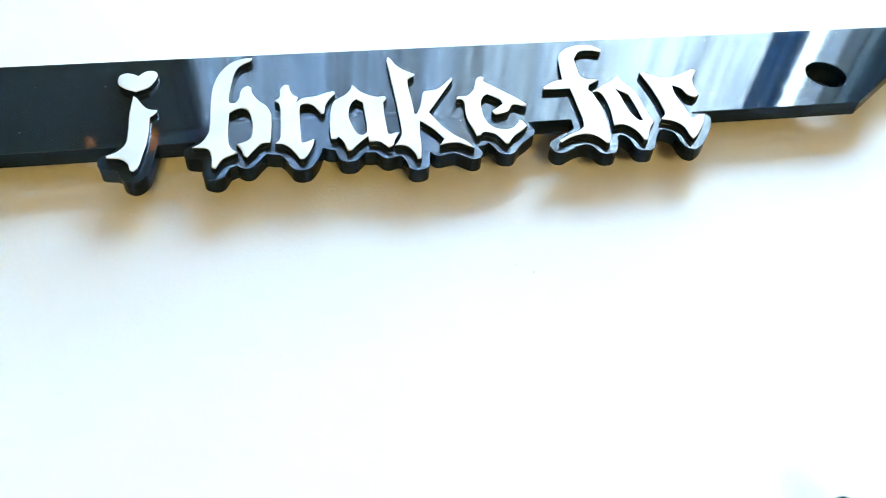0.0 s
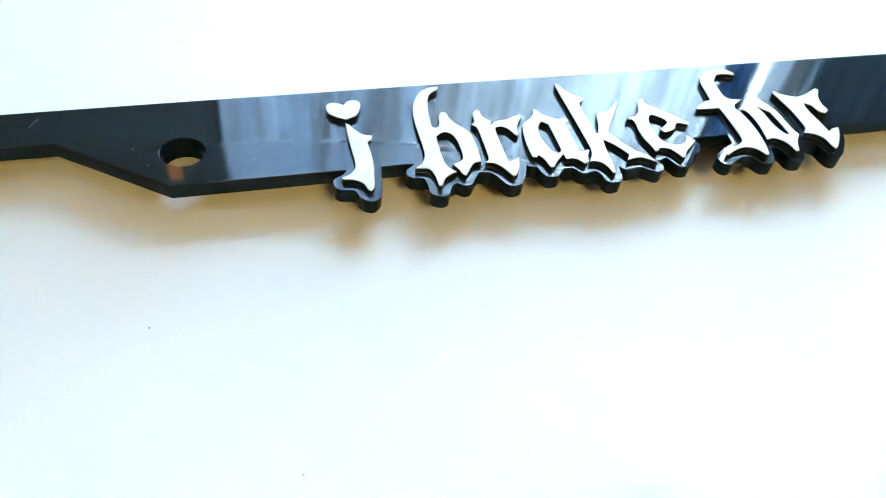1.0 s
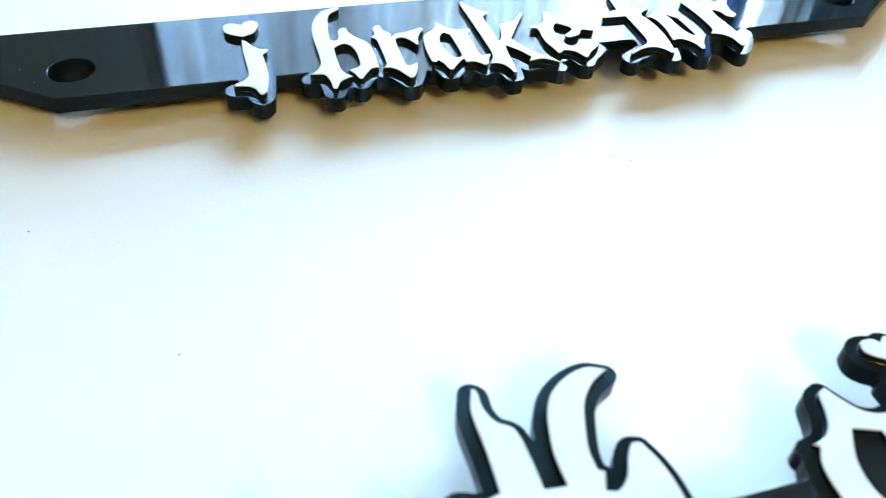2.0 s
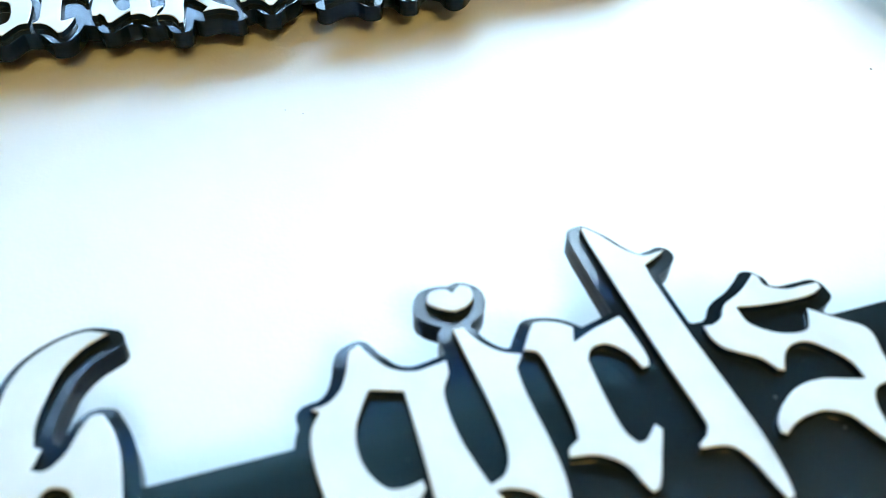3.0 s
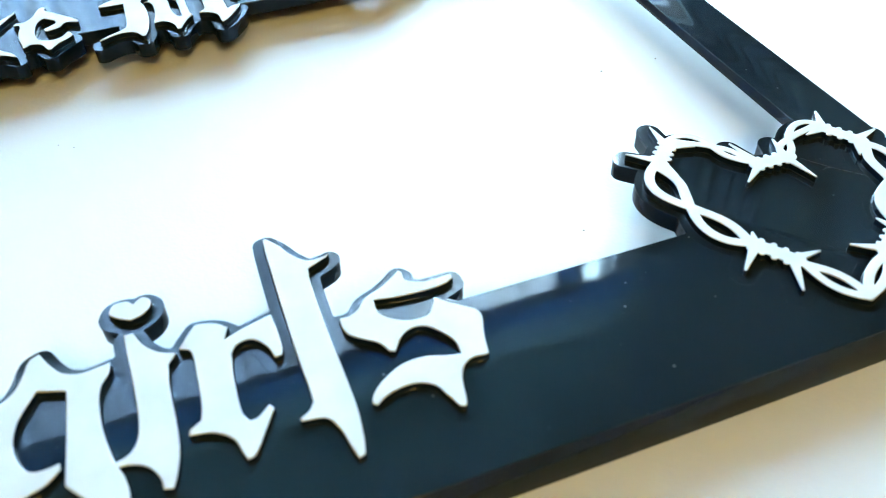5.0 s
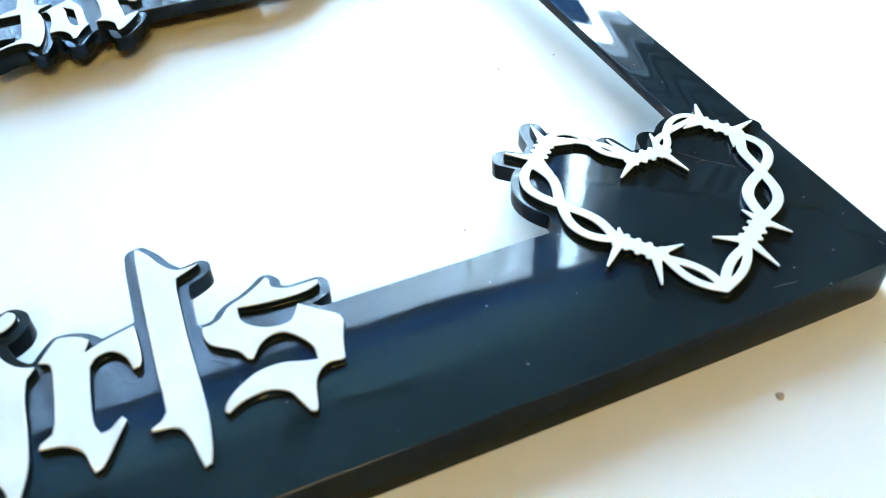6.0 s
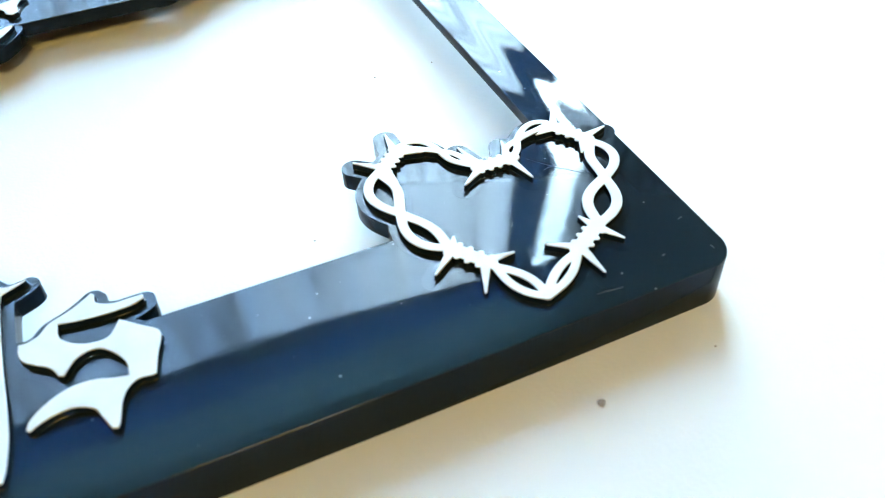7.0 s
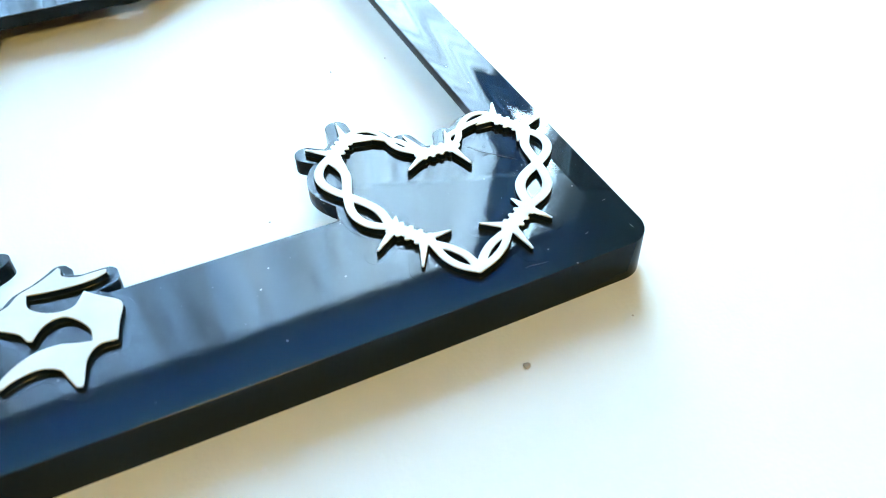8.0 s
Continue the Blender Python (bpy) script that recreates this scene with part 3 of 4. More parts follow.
GLYPHS["b"] = [
    (-33.2, 77.4, 1), (-33.5, 76.5, 1), (-35.9, 74.6), (-37.0, 71.3), (-37.8, 65.1), (-37.6, 63.3), (-36.6, 63.2), (-35.9, 64.6), (-35.4, 67.2),
    (-34.3, 68.3), (-33.5, 67.7, 1), (-33.4, 66.2), (-32.2, 63.6), (-30.8, 61.9), (-30.0, 59.8), (-29.9, 56.7), (-30.1, 52.9), (-30.3, 51.1, 1),
    (-31.7, 51.0), (-32.7, 50.0), (-34.5, 47.4, 1), (-35.1, 48.0), (-35.5, 49.5), (-36.4, 51.2, 1), (-35.1, 51.6), (-33.9, 52.5)]
GLYPHS["b"] += [
    (-33.5, 54.9), (-33.6, 58.2), (-34.2, 60.6), (-35.4, 61.5), (-36.6, 61.1), (-37.7, 60.2, 1), (-37.9, 56.9), (-37.9, 52.1), (-37.3, 50.2), (-36.1,
    48.8, 1), (-37.4, 48.2), (-38.8, 47.3), (-40.0, 45.0, 1), (-40.7, 45.3, 1), (-40.8, 48.3), (-41.5, 50.4), (-43.1, 50.8), (-44.2, 51.0, 1), (-42.8,
    52.0), (-41.9, 53.5), (-41.3, 55.6), (-41.1, 65.7), (-40.6, 69.8), (-39.4, 73.3), (-37.2, 76.3), (-34.6, 77.4)]
GLYPHS["r"] = [
    (-27.0, 68.1, 1), (-26.2, 67.8, 1), (-26.1, 66.4), (-25.6, 64.9), (-24.6, 63.9, 1), (-25.1, 62.2, 1), (-24.1, 63.3), (-22.8, 63.8), (-21.3, 63.9),
    (-19.0, 64.9), (-17.5, 65.3, 1), (-17.3, 64.5, 1), (-18.6, 62.8), (-19.5, 60.9), (-19.9, 58.6, 1), (-20.5, 58.4, 1), (-20.9, 59.4), (-21.8, 61.1),
    (-22.9, 61.8), (-24.2, 61.5), (-24.5, 60.1, 1), (-24.6, 56.2), (-24.6, 52.4), (-24.5, 50.5), (-23.5, 50.7), (-22.1, 51.4, 1), (-22.9, 48.6),
    (-24.3, 46.1), (-25.1, 46.1, 1), (-25.8, 47.6), (-26.7, 49.2), (-28.0, 50.4), (-29.5, 50.7, 1), (-28.6, 51.7), (-28.3, 54.4), (-28.2, 58.8),
    (-28.3, 62.2), (-29.2, 63.2, 1), (-28.2, 64.2), (-27.9, 66.9)]
GLYPHS["a"] = [
    (-13.8, 66.9, 1), (-13.3, 66.2), (-12.4, 64.7), (-10.6, 63.3), (-9.2, 62.7), (-7.7, 62.8), (-7.4, 62.1, 1), (-8.2, 61.0, 1), (-8.4, 58.1), (-8.4,
    53.6), (-8.3, 51.5), (-7.7, 51.4, 1), (-6.7, 51.8), (-6.2, 51.7, 1), (-7.3, 49.7), (-7.8, 48.2), (-8.7, 47.6, 1), (-9.4, 48.6), (-10.3, 49.5),
    (-12.2, 49.6, 1), (-12.2, 51.2, 1), (-14.2, 49.2), (-15.6, 47.5, 1), (-16.3, 47.5, 1), (-16.6, 48.5), (-16.9, 50.1), (-17.7, 51.6, 1), (-18.2,
    50.9, 1), (-19.1, 51.1, 1), (-19.2, 53.5), (-19.0, 56.3), (-18.4, 60.2), (-17.7, 62.1), (-16.6, 63.0), (-15.4, 63.9), (-14.3, 65.4)]
GLYPHS["a_counter"] = [
    (-13.4, 62.4, 1), (-12.2, 61.2, 1), (-12.2, 57.9), (-12.2, 54.0), (-12.3, 52.4, 1), (-13.1, 51.6), (-14.0, 52.0), (-14.8, 54.2), (-15.3, 57.0),
    (-15.1, 59.3), (-14.4, 61.3)]
GLYPHS["k"] = [
    (-5.6, 75.6, 1), (-5.2, 75.2), (-4.2, 72.7), (-2.9, 71.0), (-0.8, 69.4, 1), (-1.2, 68.8), (-2.5, 67.8, 1), (-2.7, 66.0), (-2.6, 61.7), (-2.6,
    56.8, 1), (-2.2, 56.7, 1), (-1.1, 59.2), (-0.2, 62.7), (0.3, 63.7, 1), (2.7, 64.0), (4.4, 65.3), (6.6, 67.8, 1), (6.7, 67.0, 1), (5.0, 64.4),
    (0.3, 57.1, 1), (1.2, 55.0), (2.3, 52.6), (4.1, 50.0)]
GLYPHS["k"] += [
    (6.2, 47.9), (7.2, 45.9, 1), (6.0, 46.8), (4.4, 47.8), (2.6, 47.8), (0.9, 47.4, 1), (2.0, 49.1, 1), (0.4, 52.0), (-1.8, 54.7, 1), (-2.3, 52.0),
    (-2.6, 47.7), (-3.1, 44.1, 1), (-3.8, 44.0, 1), (-4.1, 45.7), (-5.0, 47.4), (-6.3, 48.1), (-7.5, 48.1, 1), (-6.8, 49.1), (-6.0, 50.7), (-5.7,
    52.3), (-5.7, 56.2), (-5.8, 65.0), (-6.0, 74.5, 1)]
GLYPHS["e"] = [
    (12.6, 67.5, 1), (13.2, 67.1, 1), (12.9, 65.9), (14.7, 63.9), (16.6, 61.9), (18.5, 59.9), (20.1, 57.9, 1), (19.9, 57.2, 1), (19.1, 57.4), (17.8,
    58.0), (17.0, 57.7), (16.1, 56.2), (14.6, 55.5), (13.2, 55.3), (12.7, 56.4, 1), (14.0, 57.3), (15.3, 58.4, 1), (15.1, 59.6), (14.0, 60.7), (12.8,
    61.7, 1), (11.9, 61.0), (11.1, 59.3), (10.8, 57.0), (10.8, 54.7), (11.5, 52.3), (12.7, 51.1)]
GLYPHS["e"] += [
    (14.5, 50.7), (15.9, 51.1), (17.1, 52.4), (17.5, 53.2, 1), (18.0, 53.0), (18.7, 51.4, 1), (17.4, 50.1), (15.5, 48.6), (14.0, 46.6, 1), (13.4,
    46.7, 1), (12.8, 48.1), (12.0, 49.5), (10.7, 50.2), (9.8, 50.3), (9.1, 49.5, 1), (8.3, 49.3, 1), (8.0, 51.3), (7.4, 54.1), (7.4, 56.7), (7.7,
    59.0), (7.4, 60.5), (6.3, 60.6, 1), (6.8, 61.5), (8.6, 61.5), (10.3, 63.3), (11.0, 65.1), (11.7, 66.9)]
GLYPHS["f"] = [
    (40.6, 74.5, 1), (40.3, 73.9, 1), (38.1, 74.6), (35.7, 74.4), (33.8, 72.0, 1), (33.5, 68.7), (33.5, 65.9), (34.5, 64.8), (37.1, 64.3, 1), (34.5,
    62.8, 1), (33.9, 61.3, 1), (34.5, 60.0, 1), (35.0, 56.3), (35.0, 51.9), (34.4, 47.4), (33.6, 44.9, 1), (32.9, 44.9, 1), (32.0, 46.6), (30.8,
    47.6), (28.8, 47.9), (26.4, 47.2), (24.1, 45.9, 1), (24.0, 46.5, 1), (26.2, 47.9), (28.6, 49.1), (29.8, 50.1, 1), (30.1, 51.8), (30.2, 57.0),
    (30.2, 62.0, 1), (27.6, 62.0), (24.7, 62.2, 1), (24.8, 62.9, 1), (27.3, 64.5), (29.4, 65.0, 1), (29.8, 68.6), (30.4, 72.2), (31.4, 74.2), (33.4,
    75.8), (36.1, 76.6), (39.0, 76.2)]
GLYPHS["o"] = [
    (41.4, 65.4, 1), (41.7, 63.8), (42.8, 61.5), (43.6, 58.9), (43.8, 55.2), (44.1, 51.6), (44.5, 50.5, 1), (42.8, 48.3), (41.3, 45.1, 1), (40.5,
    45.2, 1), (40.1, 47.4), (39.1, 49.1), (37.7, 50.0), (35.9, 49.8, 1), (36.1, 51.2), (36.6, 54.7), (36.5, 58.6), (35.8, 60.5), (34.8, 60.6, 1),
    (35.9, 61.3), (37.5, 62.5), (39.4, 63.6)]
GLYPHS["o_counter"] = [
    (39.5, 61.4, 1), (41.8, 58.9, 1), (42.1, 54.5), (42.2, 50.7, 1), (41.4, 51.0), (40.5, 53.1), (40.1, 56.2), (40.0, 59.2)]
GLYPHS["r_end"] = [
    (47.2, 66.5, 1), (48.0, 65.4), (49.5, 64.5), (51.7, 63.7), (54.9, 64.6), (58.2, 66.2, 1), (59.0, 65.7, 1), (57.2, 62.8), (56.6, 59.9), (56.9,
    58.0, 1), (55.5, 56.9, 1), (54.2, 57.8), (53.6, 60.0), (52.1, 61.3, 1), (51.7, 58.6), (52.1, 54.3), (52.4, 50.4, 1), (53.7, 51.3), (55.5, 51.6,
    1), (54.3, 49.1), (51.5, 45.4), (50.4, 44.6, 1), (50.1, 45.6), (49.8, 48.3), (48.4, 50.0), (46.0, 50.9, 1), (47.2, 52.1), (47.5, 53.4), (47.4,
    59.2), (46.5, 66.0, 1)]
GLYPHS["g"] = [
    (10.0, -41.2, 1), (11.3, -43.7), (12.9, -45.8), (15.2, -46.8), (17.7, -46.6), (19.2, -46.3, 1), (18.9, -48.2), (17.7, -50.2), (17.3, -53.3),
    (17.5, -57.6), (18.6, -63.0), (19.5, -65.4), (19.9, -68.1), (19.4, -72.3, 1), (18.4, -72.9, 1), (17.4, -70.7), (15.3, -67.5), (13.5, -65.3),
    (12.6, -64.1, 1), (13.0, -57.4), (13.3, -49.2, 1), (9.6, -47.9, 1)]
GLYPHS["g"] += [
    (8.5, -49.6), (7.1, -52.3), (6.6, -55.5), (7.1, -58.2), (8.5, -60.4), (10.2, -60.8), (12.1, -60.5, 1), (12.2, -61.5, 1), (10.5, -63.1), (7.7,
    -64.1), (6.2, -64.9, 1), (4.9, -63.4), (3.9, -62.1, 1), (2.7, -62.3, 1), (2.1, -58.8), (1.9, -54.5), (2.4, -51.4), (3.7, -49.3, 1), (2.9, -48.7,
    1), (4.9, -48.3), (6.6, -46.9), (7.7, -44.7), (8.7, -41.9)]
GLYPHS["i_large"] = [
    (21.4, -42.0, 1), (22.7, -42.1, 1), (23.8, -44.7), (25.7, -46.9), (28.0, -48.0, 1), (26.7, -49.7, 1), (26.4, -53.0), (26.5, -60.1), (26.3, -64.4),
    (25.4, -68.2), (24.9, -69.2, 1), (23.8, -68.9, 1), (23.6, -67.2), (22.4, -65.1), (20.4, -64.0), (18.3, -63.8, 1), (18.4, -63.1, 1), (20.4, -62.3),
    (21.5, -60.5), (21.9, -57.7), (21.9, -53.0), (21.5, -45.2)]
GLYPHS["dot_large"] = [
    (19.7, -36.9), (20.5, -35.4), (22.5, -35.4), (23.2, -36.3, 1), (24.6, -35.3), (25.7, -36.2), (25.5, -37.7), (24.3, -38.9), (22.6, -39.4, 1),
    (21.0, -38.5), (20.0, -37.6)]
GLYPHS["r_large"] = [
    (29.9, -45.3), (31.1, -43.8, 1), (32.2, -43.9), (34.2, -44.7), (35.5, -45.9, 1), (34.6, -48.1, 1), (37.6, -46.9), (40.6, -46.1), (41.8, -45.8, 1),
    (42.0, -48.5), (42.0, -52.6), (41.6, -53.8, 1), (40.7, -53.9, 1), (40.0, -51.4), (38.2, -49.4), (36.2, -49.6), (35.1, -51.0, 1), (34.7, -56.0),
    (34.7, -61.2), (35.4, -62.9, 1), (36.4, -62.9), (38.3, -61.3, 1), (38.8, -62.1, 1), (37.3, -64.7), (35.1, -68.3), (34.1, -68.6, 1), (33.7, -67.4),
    (33.0, -65.0), (30.8, -63.1), (27.7, -62.4, 1), (28.0, -61.5, 1), (29.5, -60.6, 1), (29.9, -58.6), (30.1, -52.6), (29.9, -48.4), (28.4, -47.5, 1)]
GLYPHS["l"] = [
    (43.9, -29.7, 1), (44.4, -29.6, 1), (45.9, -31.7), (47.4, -34.6), (49.5, -36.9), (52.3, -36.8), (52.9, -36.6, 1), (52.2, -37.2), (49.1, -38.6, 1),
    (48.8, -41.2), (48.7, -51.8), (48.9, -61.0), (48.9, -66.3), (48.4, -71.0), (47.9, -73.1, 1), (47.0, -73.4, 1), (46.5, -71.1), (46.0, -68.5),
    (44.8, -66.2), (41.6, -65.5, 1), (41.6, -65.0, 1), (43.0, -64.2), (43.8, -63.0, 1), (43.8, -60.9), (43.6, -53.0), (43.7, -32.9)]
GLYPHS["s"] = [
    (61.8, -44.1, 1), (62.2, -44.7, 1), (62.2, -46.4), (64.4, -47.7), (66.7, -47.8), (69.0, -47.8, 1), (69.0, -48.7, 1), (67.3, -49.4), (64.0, -49.6),
    (59.5, -49.2), (56.5, -48.6, 1), (56.5, -51.3), (58.4, -53.4), (60.8, -54.4), (63.0, -54.3), (64.3, -52.7), (65.0, -51.4, 1), (66.1, -52.5),
    (68.0, -54.2), (69.9, -55.9), (70.2, -57.3), (69.2, -60.5), (68.4, -64.0, 1), (67.8, -64.1, 1), (66.2, -63.9), (64.7, -64.6), (63.5, -66.5),
    (62.6, -70.4), (62.2, -71.0, 1), (61.5, -70.7, 1)]
GLYPHS["s"] += [
    (60.6, -68.5), (59.7, -66.5), (57.5, -65.2), (55.1, -65.2), (53.0, -65.8), (51.5, -66.7, 1), (51.0, -66.2, 1), (51.5, -64.9), (53.4, -63.1),
    (56.5, -61.5), (59.9, -61.3), (63.1, -62.3), (64.8, -62.7, 1), (64.8, -60.3), (63.6, -58.0), (61.8, -56.1), (60.1, -55.8), (58.2, -56.7), (56.5,
    -59.0, 1), (55.8, -58.7, 1), (54.8, -56.7), (52.9, -55.2), (51.4, -53.9), (50.8, -52.1), (50.9, -50.3, 1), (52.1, -50.4, 1), (53.7, -49.7), (55.3,
    -47.9), (58.2, -46.6), (60.7, -45.0)]
GLYPHS["t"] = [
    (-37.0, -29.6, 1), (-36.4, -30.1), (-36.4, -32.9), (-35.5, -35.3), (-33.5, -37.0), (-33.0, -41.9), (-33.0, -45.9, 1), (-29.8, -46.2, 1), (-29.8,
    -48.3, 1), (-32.6, -48.5, 1), (-32.4, -56.0), (-32.0, -62.0), (-30.8, -63.5), (-28.8, -62.2, 1), (-29.2, -64.0), (-31.5, -68.4, 1), (-33.0,
    -67.0), (-36.0, -65.0), (-40.5, -64.5, 1), (-38.6, -62.5), (-38.2, -56.0), (-38.0, -48.8, 1), (-41.0, -48.2), (-43.6, -46.2, 1), (-44.0, -45.0,
    1), (-43.3, -44.6), (-40.5, -45.4), (-38.3, -45.0, 1), (-38.1, -39.4), (-38.1, -33.0)]
GLYPHS["h"] = [
    (-17.9, -31.0, 1), (-20.7, -32.6), (-23.0, -35.2), (-24.4, -38.5), (-25.5, -42.2), (-25.6, -45.0, 1), (-24.8, -45.5, 1), (-25.8, -47.9, 1),
    (-24.3, -48.3), (-22.5, -46.9), (-20.9, -44.0), (-19.7, -42.6), (-18.6, -42.8, 1), (-17.6, -45.5), (-17.0, -49.0), (-17.0, -55.0), (-17.0, -62.0),
    (-17.8, -66.0), (-20.0, -70.0, 1), (-20.6, -67.0), (-21.5, -64.0)]
GLYPHS["h"] += [
    (-23.6, -62.5, 1), (-22.2, -60.0), (-21.6, -55.0), (-22.0, -51.5), (-24.0, -50.6), (-25.6, -52.5, 1), (-25.4, -58.0), (-25.2, -62.0), (-23.8,
    -64.5, 1), (-26.0, -66.0), (-27.6, -69.0, 1), (-29.0, -67.0), (-31.0, -65.2, 1), (-30.2, -62.0), (-30.0, -55.0), (-30.1, -46.2), (-30.1, -42.1),
    (-29.5, -38.9), (-28.5, -35.6), (-26.8, -32.9), (-23.8, -30.8), (-20.5, -30.0)]
GLYPHS["o_large"] = [
    (-49.5, -44.5, 1), (-48.6, -46.2), (-46.2, -48.5), (-45.2, -52.0), (-45.4, -58.0), (-46.4, -62.5), (-50.0, -67.5, 1), (-51.5, -65.4), (-54.5,
    -64.0), (-57.2, -64.2, 1), (-56.4, -61.0), (-56.8, -55.0), (-57.4, -51.0), (-59.2, -49.6, 1), (-56.0, -48.8), (-52.6, -47.0)]
GLYPHS["o_large_counter"] = [
    (-52.4, -50.0, 1), (-50.0, -52.4), (-49.6, -57.0), (-49.9, -61.2, 1), (-51.8, -60.0), (-52.6, -56.0)]
LETTERS = [("i",), ("dot",), ("b",), ("r",), ("a", "a_counter"), ("k",), ("e",), ("f",), ("o", "o_counter"), ("r_end",),
           ("t",), ("h",), ("o_large", "o_large_counter"), ("g",), ("i_large",), ("dot_large",), ("r_large",), ("l",), ("s",)]
shapes = [[spline(GLYPHS[name]) for name in names] for names in LETTERS]
shapes.append([loop + np.array((-76.5, 0.0)) for loop in shapes[13]])      # the first g of the lower line

# the barbed wire, bent to a heart: stretches of two twisted strands (start, middle, end, spread) ...
TWISTS = [
    ((111.6, -36.2), (110.5, -41.5), (111.1, -47.9), 2.4),
    ((111.1, -47.9), (112.6, -54.1), (115.1, -58.8), 2.0),
    ((119.7, -65.7), (122.0, -70.6), (124.0, -74.7), 1.4),
    ((124.0, -74.7), (128.5, -71.5), (132.8, -68.4), 1.1),
    ((139.2, -64.3), (142.6, -59.7), (146.2, -54.6), 2.4),
    ((146.2, -54.6), (148.9, -49.4), (149.2, -44.6), 2.1),
    ((145.6, -37.1), (142.3, -36.3), (137.6, -38.6), 1.1),
    ((137.6, -38.6), (135.4, -40.7), (133.6, -43.0), 1.0),
    ((126.9, -41.2), (125.4, -38.2), (123.8, -35.4), 0.9),
    ((123.8, -35.4), (120.9, -31.9), (117.4, -30.9), 1.1),]
# ... and knots (from, to, tips of the four barbs)
KNOTS = [
    ((112.5, -35.9), (117.0, -31.7), ((116.7, -26.1), (108.6, -31.7), (113.7, -40.1), (120.9, -34.1))),
    ((127.8, -42.6), (134.7, -42.7), ((127.1, -35.9), (123.9, -46.0), (135.0, -37.6), (135.2, -49.1))),
    ((145.1, -37.4), (149.4, -43.8), ((147.8, -33.3), (141.6, -38.7), (153.9, -41.9), (146.3, -46.9))),
    ((132.9, -68.1), (139.0, -64.2), ((129.1, -64.8), (140.9, -68.8), (134.2, -74.0), (137.1, -61.5))),
    ((115.0, -58.6), (119.4, -64.8), ((110.8, -63.4), (123.7, -64.2), (116.1, -70.0), (116.7, -56.9))),]


def wire_capsules():
    out = []
    for (a, m, b, spread), thick in zip(TWISTS, (0.93, 0.88, 0.76, 0.76, 0.96, 0.94, 0.70, 0.70, 0.70, 0.70)):
        a, m, b = (np.array(q) for q in (a, m, b))
        for side, r in ((1, thick), (-1, thick * 0.94)):
            last = None
            for k in range(15):
                u = k / 14
                p = (1 - u) * (1 - 2 * u) * a + 4 * u * (1 - u) * m + u * (2 * u - 1) * b
                t = (4 * u - 3) * a + (4 - 8 * u) * m + (4 * u - 1) * b
                t = t / np.hypot(*t)
                p = p + np.array((t[1], -t[0])) * side * -spread * math.sin(math.pi * u)
                if last is not None:
                    out.append((*last, r, *p, r))
                last = p
    for a, b, tips in KNOTS:
        a, b = np.array(a), np.array(b)
        t = (b - a) / np.hypot(*(b - a))
        across = np.array((-t[1], t[0]))
        out.append((*a, 1.25, *b, 1.25))
        for k in range(4):
            c = a + (b - a) * (0.12 + 0.25 * k)
            out.append((*(c - across * 1.35 - t * 0.5), 0.5, *(c + across * 1.35 + t * 0.5), 0.5))
        mid = (a + b) / 2
        for tip in tips:
            tip = np.array(tip)
            foot = mid + (b - a) * 0.38 * np.sign((tip - mid) @ t)
            out.append((*foot, 0.95, *tip, 0.22))
    return out


wires = wire_capsules()
wire_field = Field(104, 157, -79, -23, 0.12)
for ax, ay, ar, bx, by, br in wires:
    wire_field.capsule(ax + 0.05, ay - 0.05, ar, bx + 0.05, by - 0.05, br)
wire_loops = wire_field.outlines(0.01)

# the body in plan: a rounded ring with screw tabs, and a margin round every letter
body = Field(-158, 158, -82, 82, 0.25)
gx, gy = np.meshgrid(body.xs, body.ys)
HALF_X, HALF_Y, CORNER = 155.5, 79.5, 5.0
bow = np.where(gy < 0, 0.9, 0.6) * (1 - (gx / HALF_X) ** 4)      # the long bars bow out slightly, fitted to where their edges fall in view
qx, qy = np.abs(gx) - HALF_X + CORNER, np.abs(gy) - HALF_Y - bow + CORNER
outer = np.hypot(np.maximum(qx, 0), np.maximum(qy, 0)) + np.minimum(np.maximum(qx, qy), 0) - CORNER
opening = np.array([(-143.4, -52.2), (143.4, -52.2), (143.4, 69.1), (113.0, 69.1), (91.5, 53.7), (-91.5, 53.7), (-113.0, 69.1), (-143.4, 69.1)])
body.d = np.maximum(outer, -polygon_distance(gx, gy, [opening]))
MARGIN = 1.7
backing = Field(-158, 158, -82, 82, 0.25)      # the margins alone, which stand a little proud of the face
for field, grow in ((body, MARGIN - 0.06), (backing, MARGIN)):
    for loops in shapes:
        field.polygon(loops[:1], grow, 0.5)
    for ax, ay, ar, bx, by, br in wires:      # blunt round the barbs
        field.capsule(ax, ay, ar, bx, by, max(br, 0.55), grow=grow - (0.3 if br > 0.3 else 0.0))


def without_pinholes(loops, least):
    return [q for q in loops if area(q) > 0 or area(q) < -least]


inside = [q for a, m, b, _ in TWISTS for q in (a, m, b)]
body.polygon([np.array(inside)], 0.6)
for x in (-88.9, 88.9):
    body.d = np.maximum(body.d, 4.4 - np.hypot(gx - x, gy - 63.5))

surround = tagged(new("number_plate_surround"), "glossy black plastic plate frame with raised white gothic letters", "plate frame")
part("frame_body", plate(without_pinholes(body.outlines(), 55.0), UNDER, FACE, 0.13, (2.2, -71.0, 78.0), thin_sides=0.9), [black_plastic, plastic_side], surround, "glossy black moulded plastic", 48)
backing_loops = without_pinholes(backing.outlines(), 12.0)
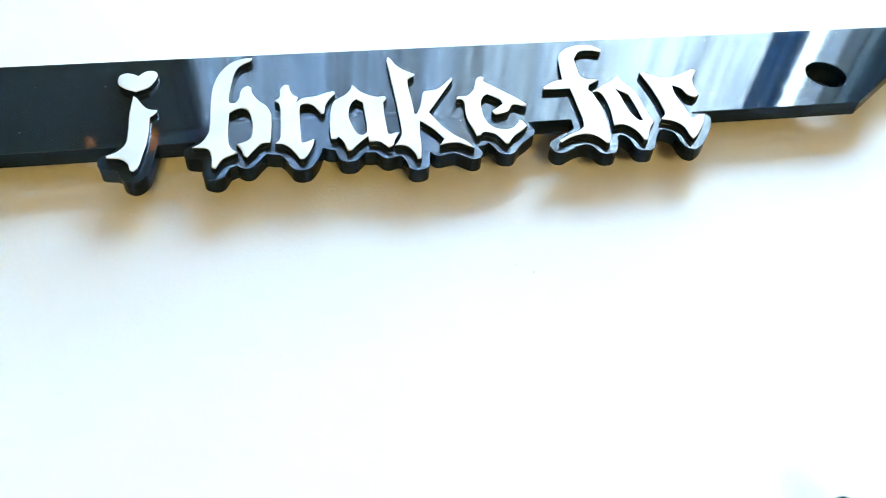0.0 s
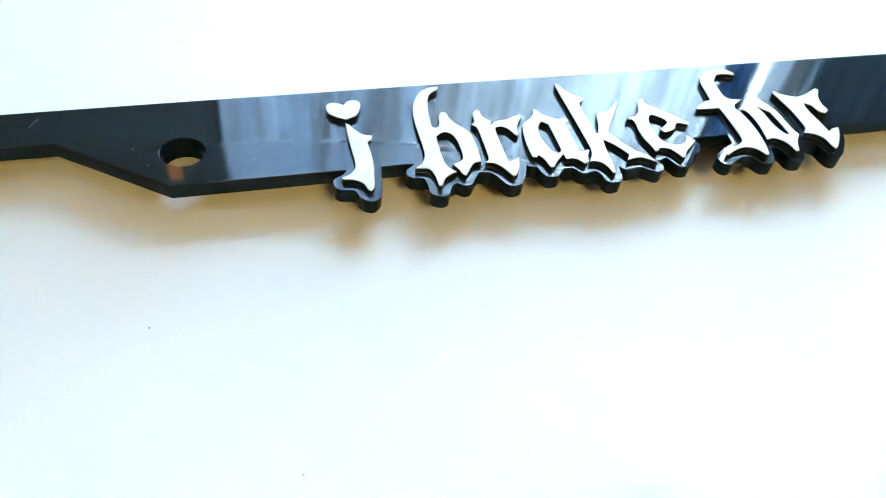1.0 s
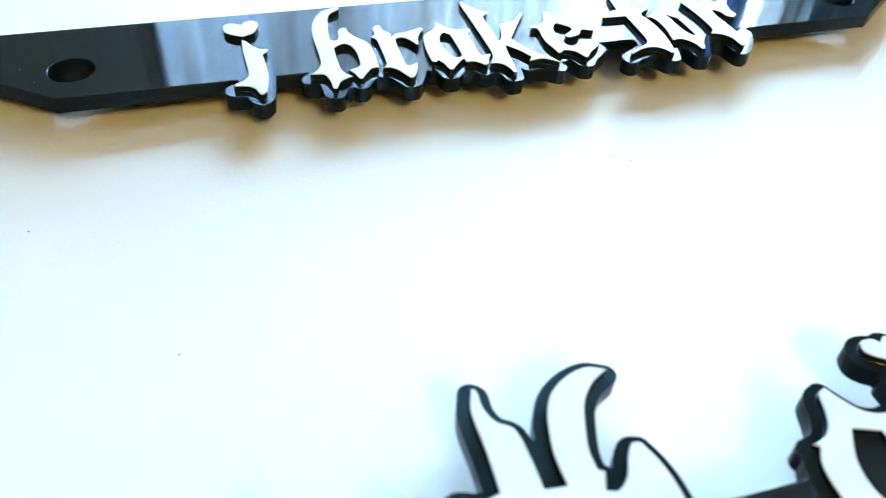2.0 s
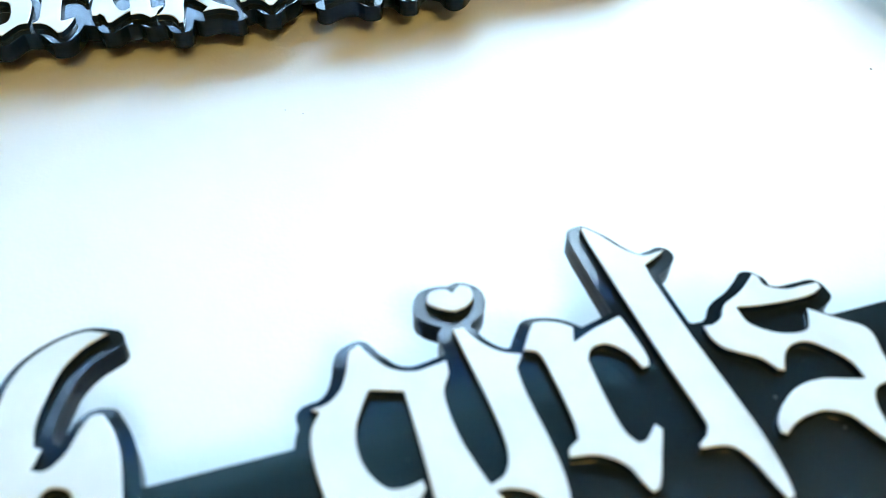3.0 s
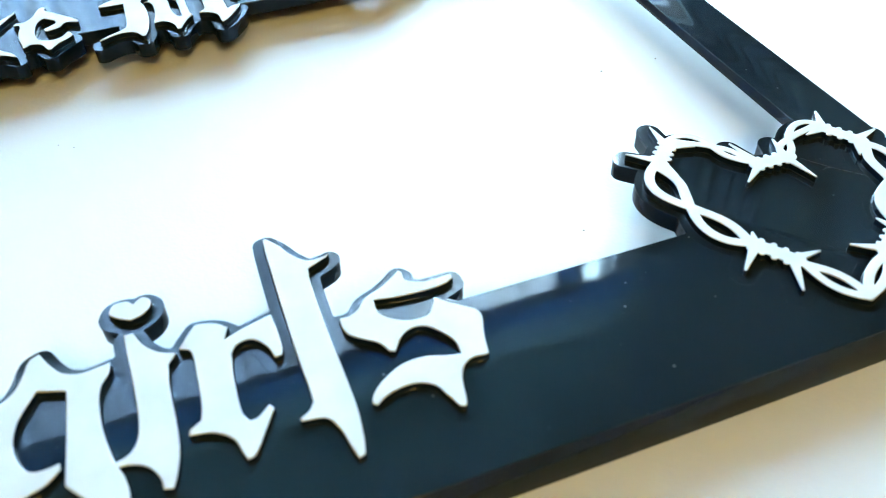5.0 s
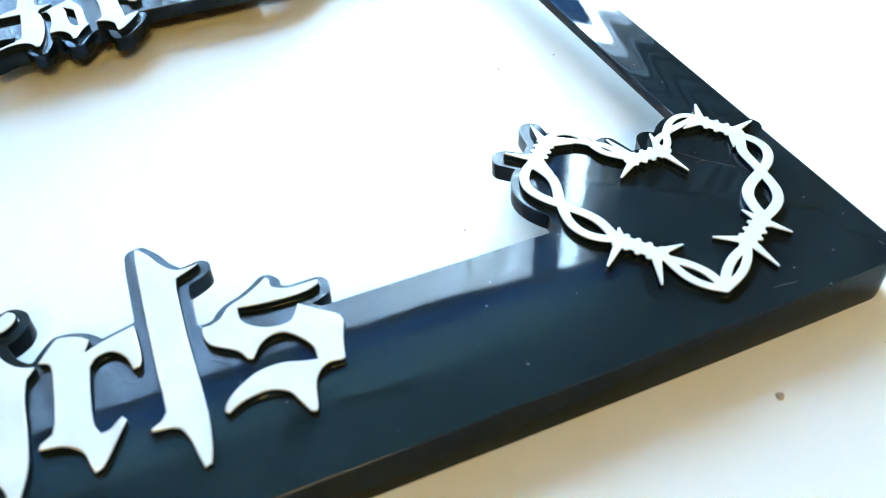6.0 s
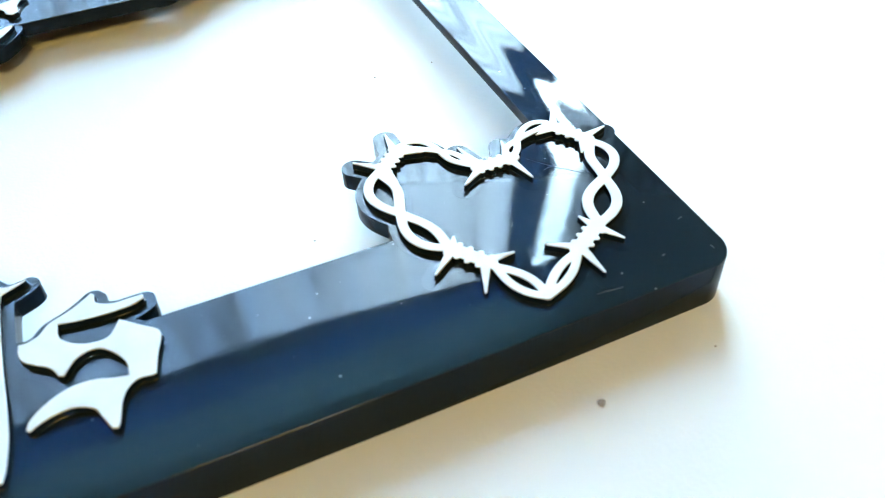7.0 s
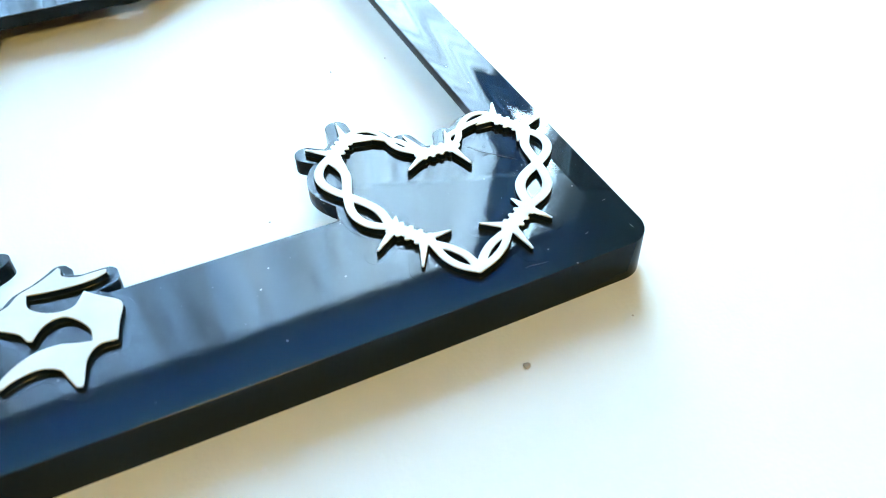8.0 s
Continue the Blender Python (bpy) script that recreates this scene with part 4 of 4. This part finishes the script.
for rim in [q for q in backing_loops if area(q) > 0]:
    holes = [q for q in backing_loops if area(q) < 0 and polygon_distance(q[:1, 0], q[:1, 1], [rim])[0] < 0]
    part("letter_backing", plate([rim] + holes, FACE - 0.5, LEDGE, 0.02), [black_plastic, plastic_side], surround, "", 32)
ANGLES = np.linspace(0, math.tau, 49)[:-1]
for x in (-88.9, 88.9):
    round_loop = np.column_stack((np.cos(ANGLES), np.sin(ANGLES)))
    part("screw_boss", plate([round_loop * 6.4 + (x, 63.5), round_loop[::-1] * 4.4 + (x, 63.5)], 3.4, UNDER - 0.02, 0.02), [black_plastic, plastic_side], surround, "", 32)
for names, loops in zip([q[0] for q in LETTERS] + ["g"], shapes):
    loops = [l if (area(l) > 0) == (k == 0) else l[::-1] for k, l in enumerate(loops)]
    loops = [l + np.array((0.08, 0.05)) for l in loops]
    part("heart_dot" if names.startswith("dot") else "letter", plate(loops, LEDGE, PRINT, 0.15, None, 0.14), [white_print, plastic_side, black_plastic], surround, "raised black letter with a white face", 50)
part("barbed_wire_heart", plate(wire_loops, LEDGE, WIRE, 0.15, None, 0.12), [white_print, plastic_side, black_plastic], surround, "raised heart of white barbed wire", 50)


# ---- crumbs on the table ----
def crumb(x, y, size, seed):
    bm = bmesh.new()
    bmesh.ops.create_icosphere(bm, subdivisions=2, radius=size)
    for v in bm.verts:
        v.co *= 1 + 0.45 * noise.noise(v.co * (0.9 / size) + Vector((seed, 0, 0)))
        v.co.z = max(-size * 0.3, v.co.z * 0.5)
    low = min(v.co.z for v in bm.verts)
    for v in bm.verts:
        v.co.z -= low
    ob = tagged(part("crumb", bm, crumb_mat, smooth=60), "tiny grey-brown crumb on the white table", "crumb", "crumbs")
    ob.location = (x, y, 0.0)


for x, y, size, seed in ((0.1255, -0.0890, 0.00065, 1.0), (0.1264, 0.0076, 0.00028, 2.0), (0.0982, -0.0376, 0.0002, 3.0), (-0.0967, 0.0267, 0.00018, 4.0),
                         (-0.0741, -0.0063, 0.00018, 5.0), (0.0146, 0.0228, 0.00012, 6.0), (0.0117, 0.0248, 0.00012, 7.0), (0.1467, -0.0874, 0.00018, 8.0), (0.1403, 0.0077, 0.00018, 9.0)):
    crumb(x, y, size, seed)


# ---- fine scratches in the gloss ----
scratch_mat = varied("scuffed_plastic", (0.10, 0.11, 0.12), (0.22, 0.23, 0.24), 2000.0, 0.6)


def scratch(points, wide=0.09):
    """A hair-thin raised scratch along points in mm."""
    bm = bmesh.new()
    rows = []
    p = np.array(points, float)
    for k in range(len(p)):
        way = p[min(k + 1, len(p) - 1)] - p[max(k - 1, 0)]
        way /= np.hypot(*way)
        half = wide * 0.5 * (0.25 if k in (0, len(p) - 1) else 1.0)
        side = np.array((-way[1], way[0])) * half
        rows.append([bm.verts.new((*(q / 1000), z / 1000)) for q, z in ((p[k] - side, FACE - 0.02), (p[k], FACE + 0.068), (p[k] + side, FACE - 0.02))])
    for a, c in zip(rows, rows[1:]):
        for k in (0, 1):
            bm.faces.new((a[k], c[k], c[k + 1], a[k + 1]))
    return part("scratch", bm, scratch_mat, surround, "faint pale scratch")


scratch([(137.3, -42.9), (138.9, -45.1), (141.0, -47.6), (144.2, -50.8)], 0.07)
scratch([(138.6, -47.2), (139.6, -46.9), (140.8, -47.1)], 0.06)
scratch([(152.0, -68.1), (152.4, -67.9), (152.8, -67.9)], 0.12)
scratch([(152.9, -75.3), (153.0, -75.8), (153.0, -76.2)], 0.14)
scratch([(144.7, -74.1), (145.0, -74.0), (145.4, -73.9)], 0.12)
scratch([(131.5, -76.8), (132.8, -76.7), (134.2, -77.0), (135.6, -77.1)], 0.08)
scratch([(-118.0, 74.9), (-117.2, 76.4), (-116.5, 77.7)], 0.12)
scratch([(-98.5, 65.8), (-98.2, 65.4), (-98.1, 65.0)], 0.1)
